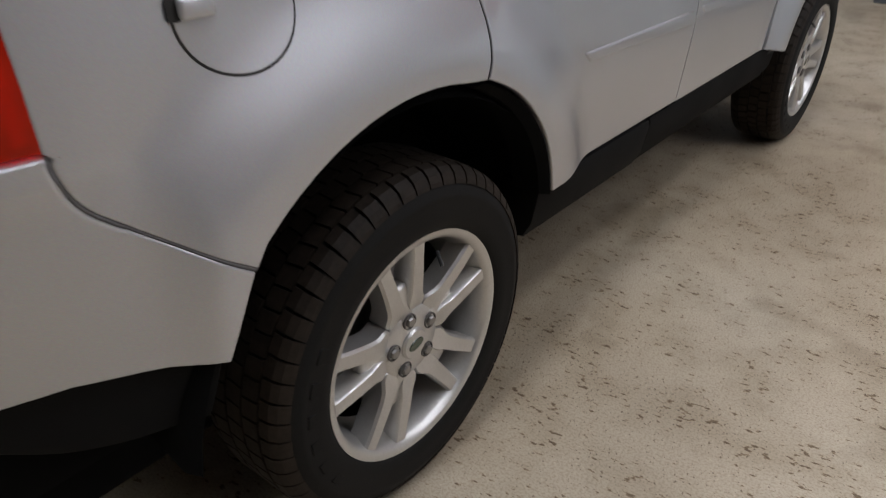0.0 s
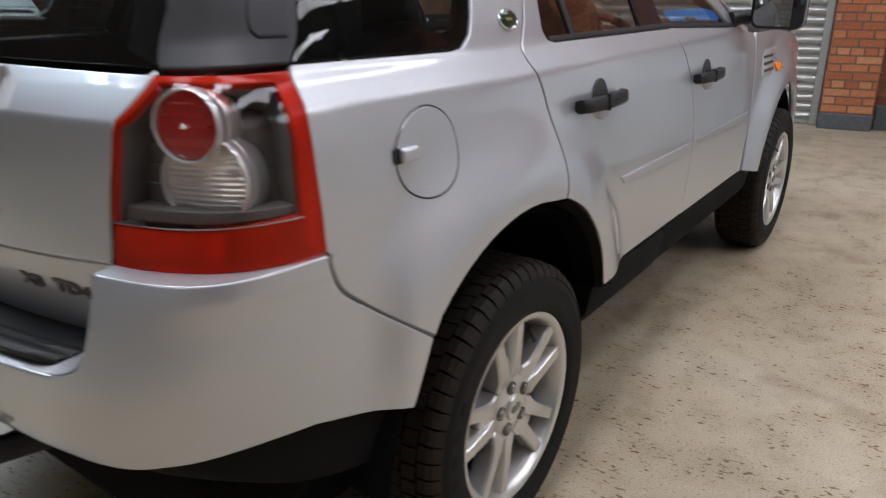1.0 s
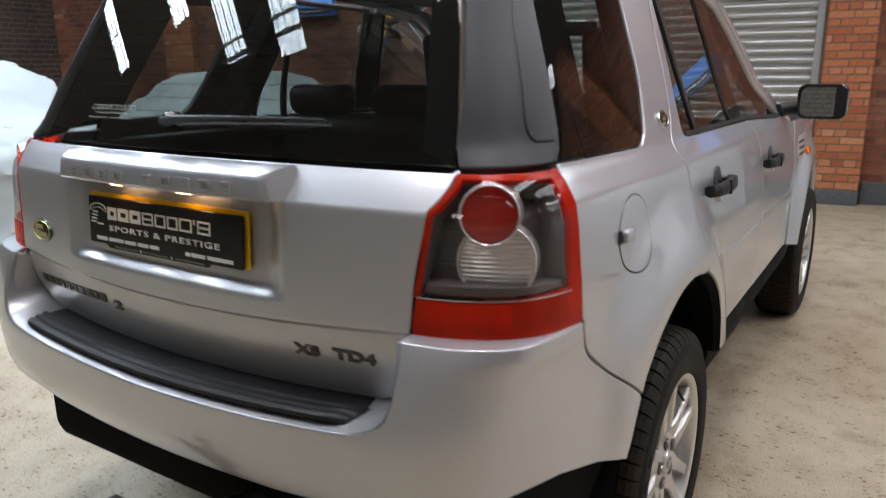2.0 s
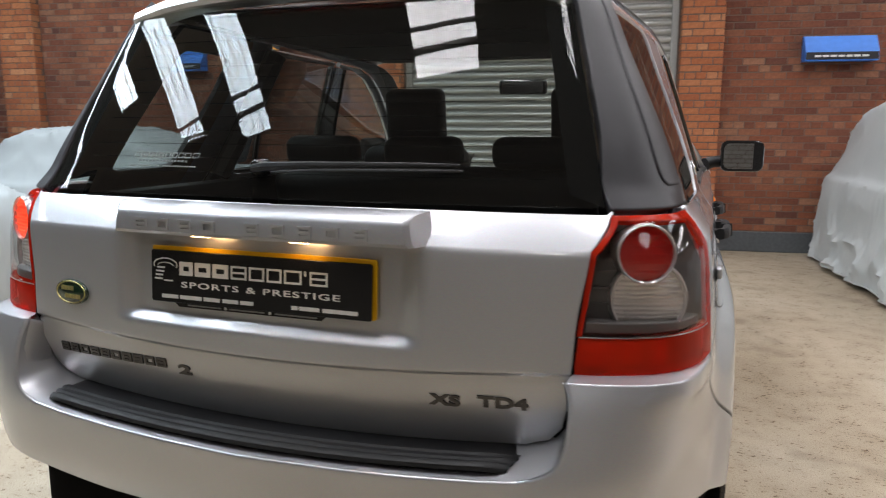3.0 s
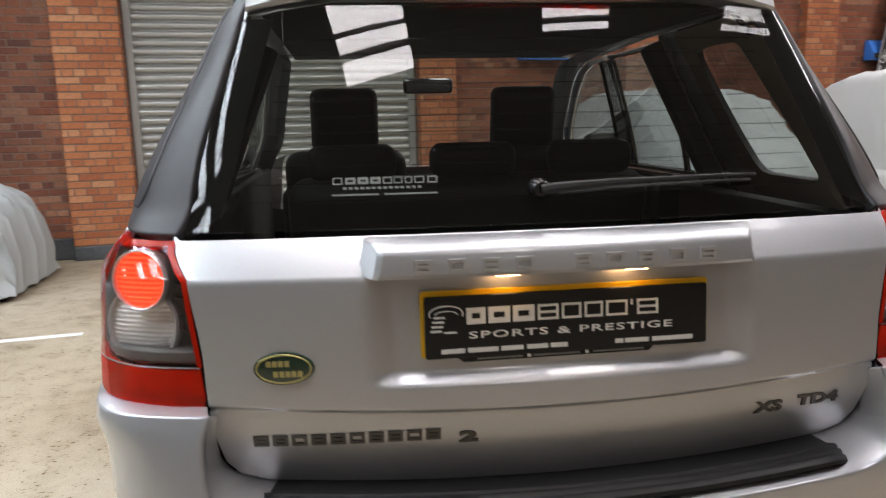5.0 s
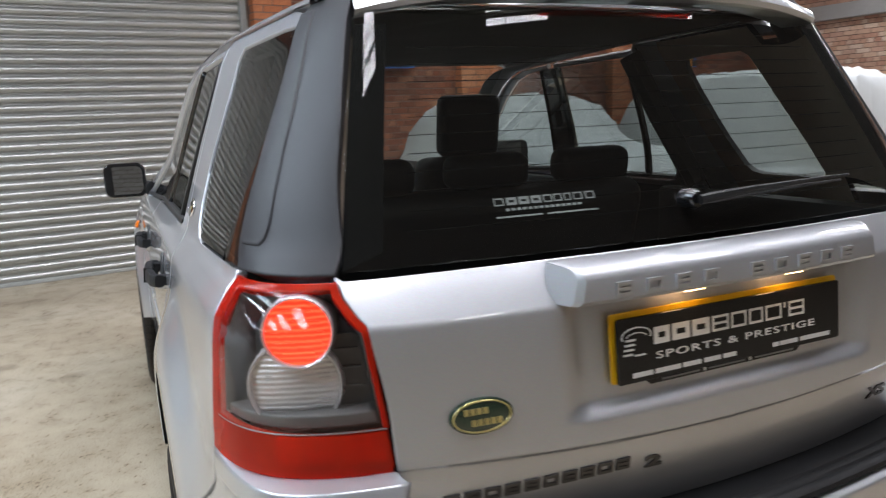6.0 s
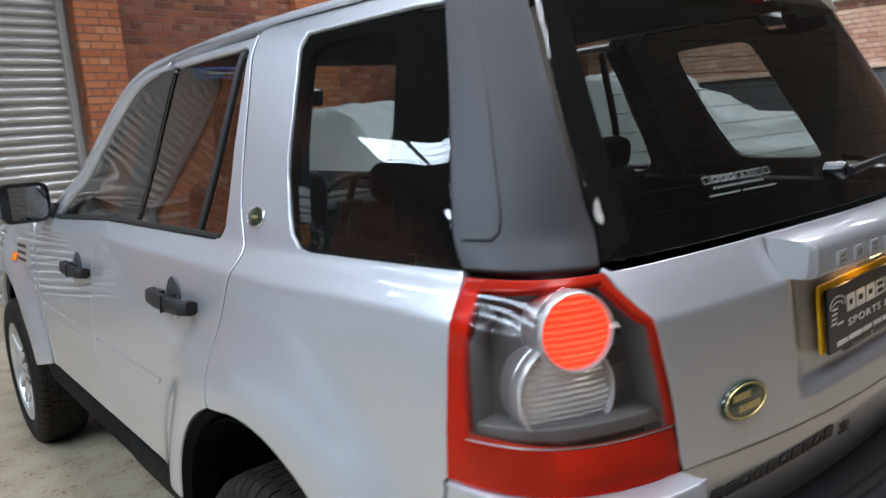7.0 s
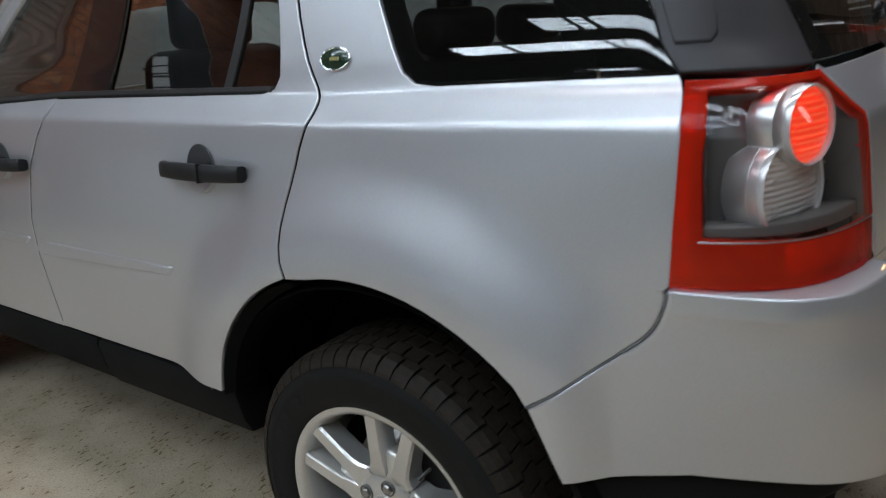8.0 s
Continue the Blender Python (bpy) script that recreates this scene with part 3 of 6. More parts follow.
for side in (1, -1):
    # dark pillar trim between the side and tail windows
    poly = [S(-.552, 1.219), S(-.347, 1.626), S(-.339, 1.652), S(-.35, 1.695), R(.54, 1.695), R(.565, 1.655), R(.580, 1.62), R(.601, 1.55), R(.628, 1.45), R(.655, 1.35), R(.689, 1.217)]
    pillar = skin_part("pillar_trim", sheet(poly, step=.02, depth=.025, rnd=.004), TRIM, car, side, "graphite plastic pillar trim")
    def across(z, k):
        a, b = S(-.552 + (z - 1.219) * .505, z), R(.689 - (z - 1.219) * .27, z)
        return (a[0] + (b[0] - a[0]) * k, z)

    raised = [across(1.255, .04), across(1.45, .04), across(1.655, .04), across(1.655, .40), across(1.45, .41), across(1.31, .42), across(1.285, .41), across(1.265, .37), across(1.255, .30)]
    skin_part("raised_pad", sheet(raised, step=.02, off=.0045, rnd=.005, depth=.012), TRIM, pillar, side)

    # tail lamp
    lamp = new("tail_lamp")
    lamp.parent = car
    lit = side < 0
    lamp["label"] = "lit red and clear tail lamp" if lit else "red and clear tail lamp"
    o_b, o_t, i_t, i_m, i_b = (-.561, .930), (-.556, 1.211), (.690, 1.211), (.663, 1.150), (.639, .930)
    full = [S(*o_b), S(-.560, 1.0), S(-.558, 1.12), S(*o_t), R(.75, 1.211), R(*i_t), R(*i_m), R(.653, 1.05), R(.645, .99), R(*i_b), R(.70, .930), R(.78, .930)]
    skin_part("housing", sheet(full, step=.02, off=-.062, rnd=.002, depth=.01), SMOKE, lamp, side)
    # bright backing that shows through the red parts, with moulded steps
    for k, (za, zb, xa, xb) in enumerate(((.940, .984, .648, .72), (.940, .984, .725, .775), (.940, .984, .780, .812))):
        back = [R(xa, za), R(xa, zb), R(xb, zb), R(xb, za)]
        skin_part("reflector_step", sheet(back, step=.03, off=-.016 - .006 * (k % 2), rnd=.004, depth=.012, gap=0), LAMPBACK, lamp, side)
    back = [S(-.5665, .938), S(-.5635, 1.10), S(-.562, 1.203), S(-.580, 1.203), S(-.584, 1.10), S(-.590, .938)]
    skin_part("side_reflector", sheet(back, step=.03, off=-.014, rnd=.004, depth=.010, gap=0), LAMPBACK, lamp, side)
    lens = [S(-.561, .928), S(-.560, 1.0), S(-.558, 1.12), S(-.556, 1.2145), R(.75, 1.2145), R(.690, 1.2145), R(.697, 1.200), R(.75, 1.199), S(-.596, 1.196), S(-.602, 1.12), S(-.608, 1.004), R(.80, .998), R(.72, .997), R(.646, .998), R(.637, .920), R(.70, .922), R(.78, .926)]
    skin_part("red_lens", sheet(lens, step=.02, off=-.001, rnd=.003, depth=.012), RED, lamp, side, "deep red glossy lens")
    inn = [R(.690, 1.2145), R(.663, 1.150), R(.653, 1.05), R(.646, .998), R(.655, .998), R(.662, 1.05), R(.673, 1.146), R(.702, 1.203)]
    skin_part("inner_reflector", sheet(inn, step=.03, off=-.010, rnd=.001, depth=.006, gap=0), DARKRED, lamp, side)
    skin_part("red_inner_strip", sheet(inn, step=.03, off=-.001, rnd=.001, depth=.012, gap=0), RED, lamp, side)
    cover = [S(-.590, .99), S(-.585, 1.205), R(.75, 1.208), R(.700, 1.205), R(.672, 1.147), R(.660, 1.05), R(.652, .998), R(.70, .997), R(.78, .995)]
    skin_part("clear_cover", sheet(cover, step=.03, off=-.002, rnd=.001, depth=.003, gap=0), CLEARLENS, lamp, side)
    face = Vector((.375 * side, -.927, .06)).normalized()
    turn = face.to_track_quat("Z", "Y").to_matrix().to_4x4()
    for (cx, cy, cz), r, lens in (((.756, -.712, 1.143), .054, LITRED if lit else DARKRED), ((.762, -.696, 1.056), .072, WHITELENS)):
        m = Matrix.Translation((cx * side, cy, cz)) @ turn
        rim = part("reflector_rim", revolve([(r * 1.03, -.06), (r * 1.03, -.022), (r * 1.018, -.021), (r * 1.018, -.020), (r * 1.03, -.019), (r * 1.02, -.006), (r * .96, -.006)], 48, "Z", m=m), DRUM, lamp, "satin silver lamp drum")
        part("clear_ring", revolve([(r * 1.02, -.006), (r * 1.015, .001), (r * .985, .004), (r * .94, .002), (r * .92, -.006)], 48, "Z", m=m), ACRYLIC, rim)
        bm = bmesh.new()
        revolve([(0.0, .002), (r * .5, .001), (r * .93, -.005)], 40, "Z", bm=bm, m=m)
        part("lens", bm, lens, rim, "glowing red lens" if lens is LITRED else "")
        if lens is WHITELENS:
            # stepped reflector bands behind the flutes
            for zz in (-.46, -.38, -.30, .16, .24):
                for xa, xb in ((-.62, -.16), (.22, .74)):
                    part("reflector_band", box_bm((r * xa, r * zz - .0010, -.003), (r * xb, r * zz + .0010, .0006), m=m), ACRYLIC, rim)
        else:
            for k in range(5):
                w = r * math.sqrt(max(.02, .8 - (k / 2.5 - .8) ** 2 * .8))
                zz = (k - 2) * r * .3
                part("lens_rib", box_bm((-w * .8, zz - .0016, -.002), (w * .8, zz + .0016, .0025), m=m), lens, rim)
    walls = [S(-.608, 1.004), S(-.602, 1.12), S(-.596, 1.196), R(.75, 1.199), R(.702, 1.203), R(.673, 1.146), R(.662, 1.05), R(.655, .998)]
    border(walls, walls, "housing_wall", SMOKE, lamp, side, -.010, 3, lift=-.056)
    ledge = [S(-.60, 1.000), S(-.60, 1.016), R(.78, 1.020), R(.70, 1.021), R(.662, 1.022), R(.658, 1.002), R(.70, 1.001), R(.78, 1.000)]
    skin_part("lamp_ledge", sheet(ledge, step=.03, off=-.016, rnd=.004, depth=.05, gap=0), SMOKE, lamp, side)
    line = []
    for k in range(25):
        u = S(-.600, .996)[0] + (R(.650, .999)[0] - S(-.600, .996)[0]) * k / 24
        p = skin(u, .997) + skin_normal(u, .997) * -.0015
        line.append((p.x * side, p.y, p.z))
    part("chrome_line", tube(line, .0012, 6), STEEL, lamp)
    for k in range(5):
        z0 = 1.02 + k * .03
        m = on_skin(x=.69 + .003 * k, z=z0, off=-.062, side=side)
        part("housing_rib", box_bm((-.018, -.002, 0), (.018, .002, .008), m=m), SMOKE, lamp)

    # black edge of the quarter glass, and the lining between the two windows
    q_out = [S(-.545, 1.225), S(-.482, 1.35), S(-.432, 1.45), S(-.382, 1.55), S(-.348, 1.62)]
    q_in = [S(-.385, 1.235), S(-.335, 1.35), S(-.292, 1.45), S(-.250, 1.55), S(-.215, 1.62)]
    border(q_out, q_in, "glass_border", FRIT, pillar, side, -.011, 4)
    border([S(-.372, 1.262)] + q_in[1:], [R(.655, 1.262), R(.634, 1.35), R(.608, 1.45), R(.582, 1.55), R(.562, 1.62)], "inner_pillar", PILLARLINING, pillar, side, -.026, 12, bow=-.030)
    # lining round the quarter window, with a rounded opening
    hole = [(-.372, 1.262), (-.335, 1.35), (-.292, 1.45), (-.250, 1.55), (-.232, 1.588), (-.205, 1.604), (-.10, 1.606), (.0, 1.602), (.030, 1.594), (.036, 1.572), (.014, 1.50), (-.024, 1.40), (-.046, 1.35), (-.088, 1.276), (-.115, 1.254), (-.15, 1.247), (-.345, 1.246), (-.366, 1.250), (-.372, 1.262)]
    rim = [(min(.17, max(-.44, -.17 + (y + .17) * 1.5)), min(1.668, max(1.185, 1.43 + (z - 1.43) * 1.5))) for y, z in hole]
    border([S(*p) for p in hole], [S(*p) for p in rim], "window_lining", PILLARLINING, pillar, side, -.026, 4)
    border([S(*p) for p in hole], [S(*p) for p in rim], "glass_border", FRIT, pillar, side, -.010, 4)
    border([S(*p) for p in hole], [S(y, z) for y, z in hole], "lining_edge", SEAL, pillar, side, -.026, 2, lift=.016)
    border(glass_out, glass_in, "glass_border", FRIT, rear_window, side, -.010, 6)

# fine heater lines on the inside of the rear window
for k in range(11):
    z = 1.275 + .030 * k
    half = .56 - (z - 1.275) * .25
    line = [skin(*R(-half + 2 * half * i / 24, z)) if -half + 2 * half * i / 24 > 0 else skin(*R(half - 2 * half * i / 24, z)) * 1.0 for i in range(25)]
    line = [Vector((-half + 2 * half * i / 24, p.y + .010, p.z - .004)) for i, p in enumerate(line)]
    part("heater_line", tube(line, .0006, 4), FRIT, rear_window)

# bumper: two halves of one skin, with a ledge at its top
RB = lambda x, z: R(x, z, bumper_tail)
SB = lambda y, z: S(y, z, bumper_tail)
HORN = rounded_line([(.630, .926), (.641, .895), (.644, .86), (.640, .812), (.628, .780), (.600, .762), (.55, .750), (.3, .738), (0, .732)], 1)
poly = [SB(*p) for p in rounded_line([(-.357, .706), (-.427, .7580), (-.501, .8180), (-.5425, .8540), (-.5595, .90), (-.5615, .925)])] + [RB(.80, .926), RB(.70, .926)] + [RB(*p) for p in HORN] + [
        RB(0, .552), RB(.37, .562), RB(.60, .588), RB(.74, .608)] + [SB(-.60, .614), SB(-.52, .602), SB(-.44, .584), SB(-.414, .578)]
bumper = skin_part("rear_bumper", sheet(poly, bumper_tail, step=.025, rnd=.0055, depth=.085, gap=.0012, whole=True), PAINT, car, 1, "silver rear bumper")
poly = [SB(-.418, .580), SB(-.44, .586), SB(-.52, .604), SB(-.60, .616), RB(.74, .610), RB(.60, .590), RB(.37, .564), RB(0, .553), RB(0, .44), RB(.5, .45), RB(.72, .465), SB(-.45, .47)]
skin_part("lower_bumper", sheet(poly, bumper_tail, step=.03, off=-.022, rnd=.006, depth=.14, gap=.001, whole=True), VALANCE, bumper, 1, "black plastic lower bumper")
for side in (1, -1):
    bm = bmesh.new()
    rows = []
    for i in range(29):
        t = i / 28
        ua, ub = SB(-.558, .9245)[0] * (1 - t) + RB(.636, .9245)[0] * t, S(-.556, .927)[0] * (1 - t) + R(.645, .927)[0] * t
        pa = skin(ua, .9245, bumper_tail) - skin_normal(ua, .9245, bumper_tail) * .004
        pb = skin(ub, .929) - skin_normal(ub, .929) * .010
        rows.append([bm.verts.new(((pa + (pb - pa) * k / 4).x * side, (pa + (pb - pa) * k / 4).y, (pa + (pb - pa) * k / 4).z)) for k in range(5)])
    for p, q in zip(rows, rows[1:]):
        for k in range(4):
            bm.faces.new((p[k], q[k], q[k + 1], p[k + 1]))
    bmesh.ops.recalc_face_normals(bm, faces=bm.faces[:])
    part("bumper_shoulder", bm, PAINT, bumper)
# return face between the bumper's outer edge and the gate: the horns' inner sides and the ledge under the step pad
def along(pts, n):
    """n + 1 points at even steps along an open line."""
    d = [0]
    for p, q in zip(pts, pts[1:]):
        d.append(d[-1] + math.hypot(q[0] - p[0], q[1] - p[1]))
    return [(float(np.interp(d[-1] * i / n, d, [p[0] for p in pts])), float(np.interp(d[-1] * i / n, d, [p[1] for p in pts]))) for i in range(n + 1)]


GATE_EDGE = rounded_line([(.649, .930), (.646, .895), (.643, .86), (.630, .809), (.606, .777), (.566, .762), (.53, .757), (.3, .747), (0, .743)], 1)
bm = bmesh.new()
rows = []
outer, inner = along(HORN, 60), along(GATE_EDGE, 60)
for sx in (1, -1):
    half = []
    for (xa, za), (xb, zb) in zip(outer, inner):
        ua, ub = RB(xa, za), R(xb, zb)
        pa = skin(*ua, bumper_tail) - skin_normal(*ua, bumper_tail) * .006
        pb = skin(*ub) - skin_normal(*ub) * .012
        row = []
        for k in range(9):
            t = k / 8
            p = pa.lerp(pb, t)
            p.z -= .010 * math.sin(math.pi * t) * smooth(.80, .90, za)
            p.z += .004 * smooth(.0, .25, t) * smooth(.80, .76, za)
            row.append(Vector((p.x * sx, p.y, p.z)))
        half.append(row)
    rows = rows + half if sx > 0 else rows + half[::-1][1:]
rows = [[bm.verts.new(p) for p in row] for row in rows]
for p, q in zip(rows, rows[1:]):
    for k in range(8):
        bm.faces.new((p[k], q[k], q[k + 1], p[k + 1]))
bmesh.ops.recalc_face_normals(bm, faces=bm.faces[:])
part("bumper_ledge", bm, PAINT, bumper)
for side in (1, -1):
    poly = [RB(.40, .530), RB(.59, .546), RB(.62, .556), RB(.62, .574), RB(.50, .567), RB(.40, .560)]
    skin_part("rear_reflector", sheet(poly, bumper_tail, step=.03, off=-.016, rnd=.003, depth=.01), DARKRED, bumper, side, "dark red rear reflector")
# ribbed step pad on the bumper's ledge
bm = bmesh.new()
nx, prof = 48, [(-.80, .750), (-.850, .751), (-.854, .757), (-.864, .757), (-.868, .753), (-.874, .753), (-.878, .757), (-.886, .756), (-.890, .752), (-.896, .752), (-.899, .755), (-.906, .7535), (-.911, .750), (-.913, .742)]
rows = []
for i in range(nx + 1):
    x = -.553 + 1.106 * i / nx
    end = smooth(.553, .520, abs(x))
    rows.append([bm.verts.new((x * (1 - .03 * max(0, (-.86 - y) / .07)), y * 1 + .115 * x * x + (1 - end) * .012, z + .018 * (x / .57) ** 2 + .003 - (1 - end) * .012)) for y, z in prof])
for a, b in zip(rows, rows[1:]):
    for j in range(len(prof) - 1):
        bm.faces.new((a[j], b[j], b[j + 1], a[j + 1]))
bmesh.ops.recalc_face_normals(bm, faces=bm.faces[:])
part("step_pad", bm, PLASTIC, bumper, "ribbed black step pad")
# dark core added behind every gap for its shade, just inside the skin
for side in (1, -1):
    bm = bmesh.new()
    grid = []
    for z in [.50, .6, .7, .8, .88, .9, 1.0, 1.1, 1.15, 1.19]:
        row = []
        for u in [-CORNER - REAR, -.9, -.75, -.6, -.45, -.38, -.3, -.22, -.15, -.07, 0, .04] + [.04 + .1 * k for k in range(1, 37)]:
            p, n = skin(u, z), skin_normal(u, z)
            p = p - n * (.05 if u < -.05 else .032)
            row.append(bm.verts.new((p.x * side if abs(p.x) > .02 else 0, p.y, p.z)))
        grid.append(row)
    for a, b in zip(grid, grid[1:]):
        for j in range(len(a) - 1):
            c = (a[j].co + b[j + 1].co) / 2
            if min(math.hypot(c.y - w, c.z - WHEEL_Z) for w in (0, BASE)) < .53:
                continue
            if c.y < -.42 and abs(c.x) > .58 and c.z > .86:
                continue
            bm.faces.new((a[j], a[j + 1], b[j + 1], b[j]))
    part("inner_shell", bm, SEAL, car)

# handle bar over the plate, and the plate
bm = bmesh.new()
prof = [(-.772, 1.211), (-.800, 1.212), (-.832, 1.206), (-.846, 1.198), (-.851, 1.188), (-.853, 1.155), (-.847, 1.148), (-.815, 1.150), (-.80, 1.150)]
rows = []
for i in range(145):
    k = -1 + i / 72
    e = .72 + .28 * smooth(0, .03, 1 - abs(k))
    row = []
    for y, z in prof:
        x = k * (.372 - .014 * (z - 1.15) / .06 - .024 * max(0, -.80 - y) / .05)
        row.append(bm.verts.new((x, (-.812 + (y + .812) * (.1 + .9 * e)) + .11 * x * x, z)))
    rows.append(row)
for a, b in zip(rows, rows[1:]):
    for j in range(len(prof) - 1):
        bm.faces.new((a[j], b[j], b[j + 1], a[j + 1]))
for r in (rows[0], rows[-1]):
    bm.faces.new([bm.verts.new(v.co) for v in r])
bmesh.ops.recalc_face_normals(bm, faces=bm.faces[:])
bar = part("grab_bar", bm, PAINT, gate, "silver bar with raised brand marks")
def mark_frame(w, h, stroke, depth, mid=True, m=None):
    """A plain hollow block with a bar across its middle, in x, y, raised along z: stands in for one character of a name."""
    bm = bmesh.new()
    for lo, hi in (((-w, -h, 0), (-w + stroke, h, depth)), ((w - stroke, -h, 0), (w, h, depth)), ((-w + stroke, h - stroke, 0), (w - stroke, h, depth)), ((-w + stroke, -h, 0), (w - stroke, -h + stroke, depth))):
        box_bm(lo, hi, bm=bm)
    if mid:
        box_bm((-w + stroke, -stroke / 2, 0), (w - stroke, stroke / 2, depth), bm=bm)
    if m is not None:
        bmesh.ops.transform(bm, matrix=m, verts=bm.verts[:])
    return bm


for k in range(9):
    x = -.262 + k * .058 + (.045 if k > 3 else 0)
    y = -.8515 + .11 * x * x
    part("raised_mark", mark_frame(.0150, .0115, .0055, .0055, k % 2 == 0, Matrix.Translation((x, y + .001, 1.170)) @ pose(0, 0, 0, 90, 0, 0)), PAINT, bar)
plate = new("number_plate")
plate.parent = car
plate["label"] = "black dealer show plate over a yellow plate"
PLATE_Y, PZ0, PZ1 = -.828, 1.000, 1.111
tilt = Matrix.Translation((0, PLATE_Y, PZ0)) @ pose(0, 0, 0, 90, 0, 0) @ pose(0, 0, 0, -4, 0, 0)
part("yellow_backing", prism(rounded(-.266, .000, .266, .119, .006), .004, tilt @ Matrix.Translation((0, 0, -.012)), bevel=.001, seg=1), YELLOW, plate)
part("black_plate", prism(rounded(-.26, 0, .26, .111, .005), .005, tilt @ Matrix.Translation((0, 0, -.002)), bevel=.0012, seg=1), PLATEBLACK, plate)


def words(text, x, y, size, m, parent, material=WHITEINK, depth=.0004, spacing=1.0, bold=0.0, width=None, name="lettering"):
    me = text_mesh(text, size, depth, spacing, bold)
    xs = [v.co.x for v in me.vertices]
    k = (width / (max(xs) - min(xs))) if width else 1.0
    ob = mesh_ob(name, me, material, parent)
    ob.matrix_basis = m @ Matrix.Translation((x - min(xs) * k, y, 0)) @ Matrix.Diagonal((k, 1, 1, 1))
    return ob


def bars(spans, y0, y1, m, parent, material=WHITEINK, name="printed_bar", lift=.0):
    for a, b in spans:
        part(name, box_bm((a, y0, lift), (b, y1, lift + .0008), m=m), material, parent)


face = tilt @ Matrix.Translation((0, 0, .0034))
words("SPORTS & PRESTIGE", -.182, .034, .0175, face, plate, spacing=1.15, width=.375, bold=.0002)
# the dealer's mark and name as plain shapes
for x0, x1 in ((-.186, -.152), (-.147, -.108), (-.103, -.064)):
    part("printed_mark", mark_frame((x1 - x0) / 2, .0145, .0095, .0008, False, face @ Matrix.Translation(((x0 + x1) / 2, .074, 0))), WHITEINK, plate)
for k, (x0, x1) in enumerate(((-.058, -.020), (-.014, .022), (.028, .062), (.068, .108), (.126, .166))):
    part("printed_mark", mark_frame((x1 - x0) / 2, .0140, .0042, .0008, k in (0, 4), face @ Matrix.Translation(((x0 + x1) / 2, .074, 0))), WHITEINK, plate)
bars([(.114, .118)], .078, .088, face, plate)
part("plate_tab", prism([(-.205, .002), (-.192, -.009), (.150, -.009), (.163, .002)], .003, tilt @ Matrix.Translation((0, 0, -.004))), PLATEBLACK, plate)
part("printed_mark", tube([(-.222 + .030 * math.cos(radians(a)), .080 + .014 * math.sin(radians(a)), .0006) for a in range(-20, 210, 20)], .0013, 5), WHITEINK, plate).matrix_basis = face
part("printed_mark", tube([(-.222 + .020 * math.cos(radians(a)), .078 + .007 * math.sin(radians(a)), .0006) for a in range(0, 190, 20)], .0009, 5), WHITEINK, plate).matrix_basis = face
for k in range(4):
    bars([(-.250 + .002 * k, -.230 + .002 * k)], .048 + .008 * k, .0515 + .008 * k, face, plate)
bars([(-.226, -.204)], .045, .048, face, plate)
bars([(-.232, -.19), (-.185, -.13), (-.125, -.085), (-.078, -.04), (-.035, -.004), (.085, .10), (.103, .148), (.155, .232)], .009, .017, face, plate)
bars([(-.168, -.085), (-.065, .02), (.045, .14)], -.0055, -.0025, tilt @ Matrix.Translation((0, 0, -.0005)), plate, GREYINK)
bars([(-.077, -.071), (.030, .036)], -.0065, -.001, tilt @ Matrix.Translation((0, 0, -.0005)), plate)
for x in (-.115, .115):
    part("plate_lamp", box_bm((x - .022, -.845, 1.1465), (x + .022, -.826, 1.1495), .001, 1), WARMBULB, gate, "lit warm number-plate lamp")

# badges: shapes in place of names
oval = prism(circle(.053, 40, ry=.029), .006, on_skin(x=-.504, z=.995), bevel=.003)
oval = part("oval_badge", oval, BADGEGREEN, gate, "dark green and gold oval badge")
m = on_skin(x=-.504, z=.995, off=.0062)
part("badge_ring", tube([(.047 * math.cos(radians(a)), .0245 * math.sin(radians(a)), 0) for a in range(0, 360, 10)], .0016, 6, closed=True), GOLD, oval).matrix_basis = m
for y0, x0, n in ((.004, -.030, 4), (-.014, -.018, 5)):
    for k in range(n):
        part("badge_mark", box_bm((x0 + k * .0105, y0, 0), (x0 + k * .0105 + .008, y0 + .010, .0014), m=m), GOLD, oval)


def raised_marks(x0, x1, z0, z1, n):
    """Raised grey characters of a model name, as plain hollow blocks that follow the tailgate."""
    w = (x1 - x0) / n
    for k in range(n):
        xm = x0 + (k + .5) * w
        part("badge_mark", mark_frame(w * .40, (z1 - z0) / 2, .0056, .0045, k % 3 != 2, on_skin(x=xm, z=(z0 + z1) / 2 - .004 * abs(xm) / .5 + .004, off=-.001)), BADGEGREY, gate)


def raised_word(text, x0, x1, z0, z1):
    xm = (x0 + x1) / 2
    words(text, -(x1 - x0) / 2, -(z1 - z0) / 2, (z1 - z0) * 1.38, on_skin(x=xm, z=(z0 + z1) / 2, off=-.001), gate, BADGEGREY, depth=.004, spacing=1.05, bold=.0014, width=x1 - x0, name="raised_lettering")


raised_marks(-.570, -.232, .848, .869, 10)
raised_word("2", -.203, -.168, .842, .863)
raised_word("XS", .372, .434, .846, .868)
raised_word("TD4", .466, .562, .850, .872)

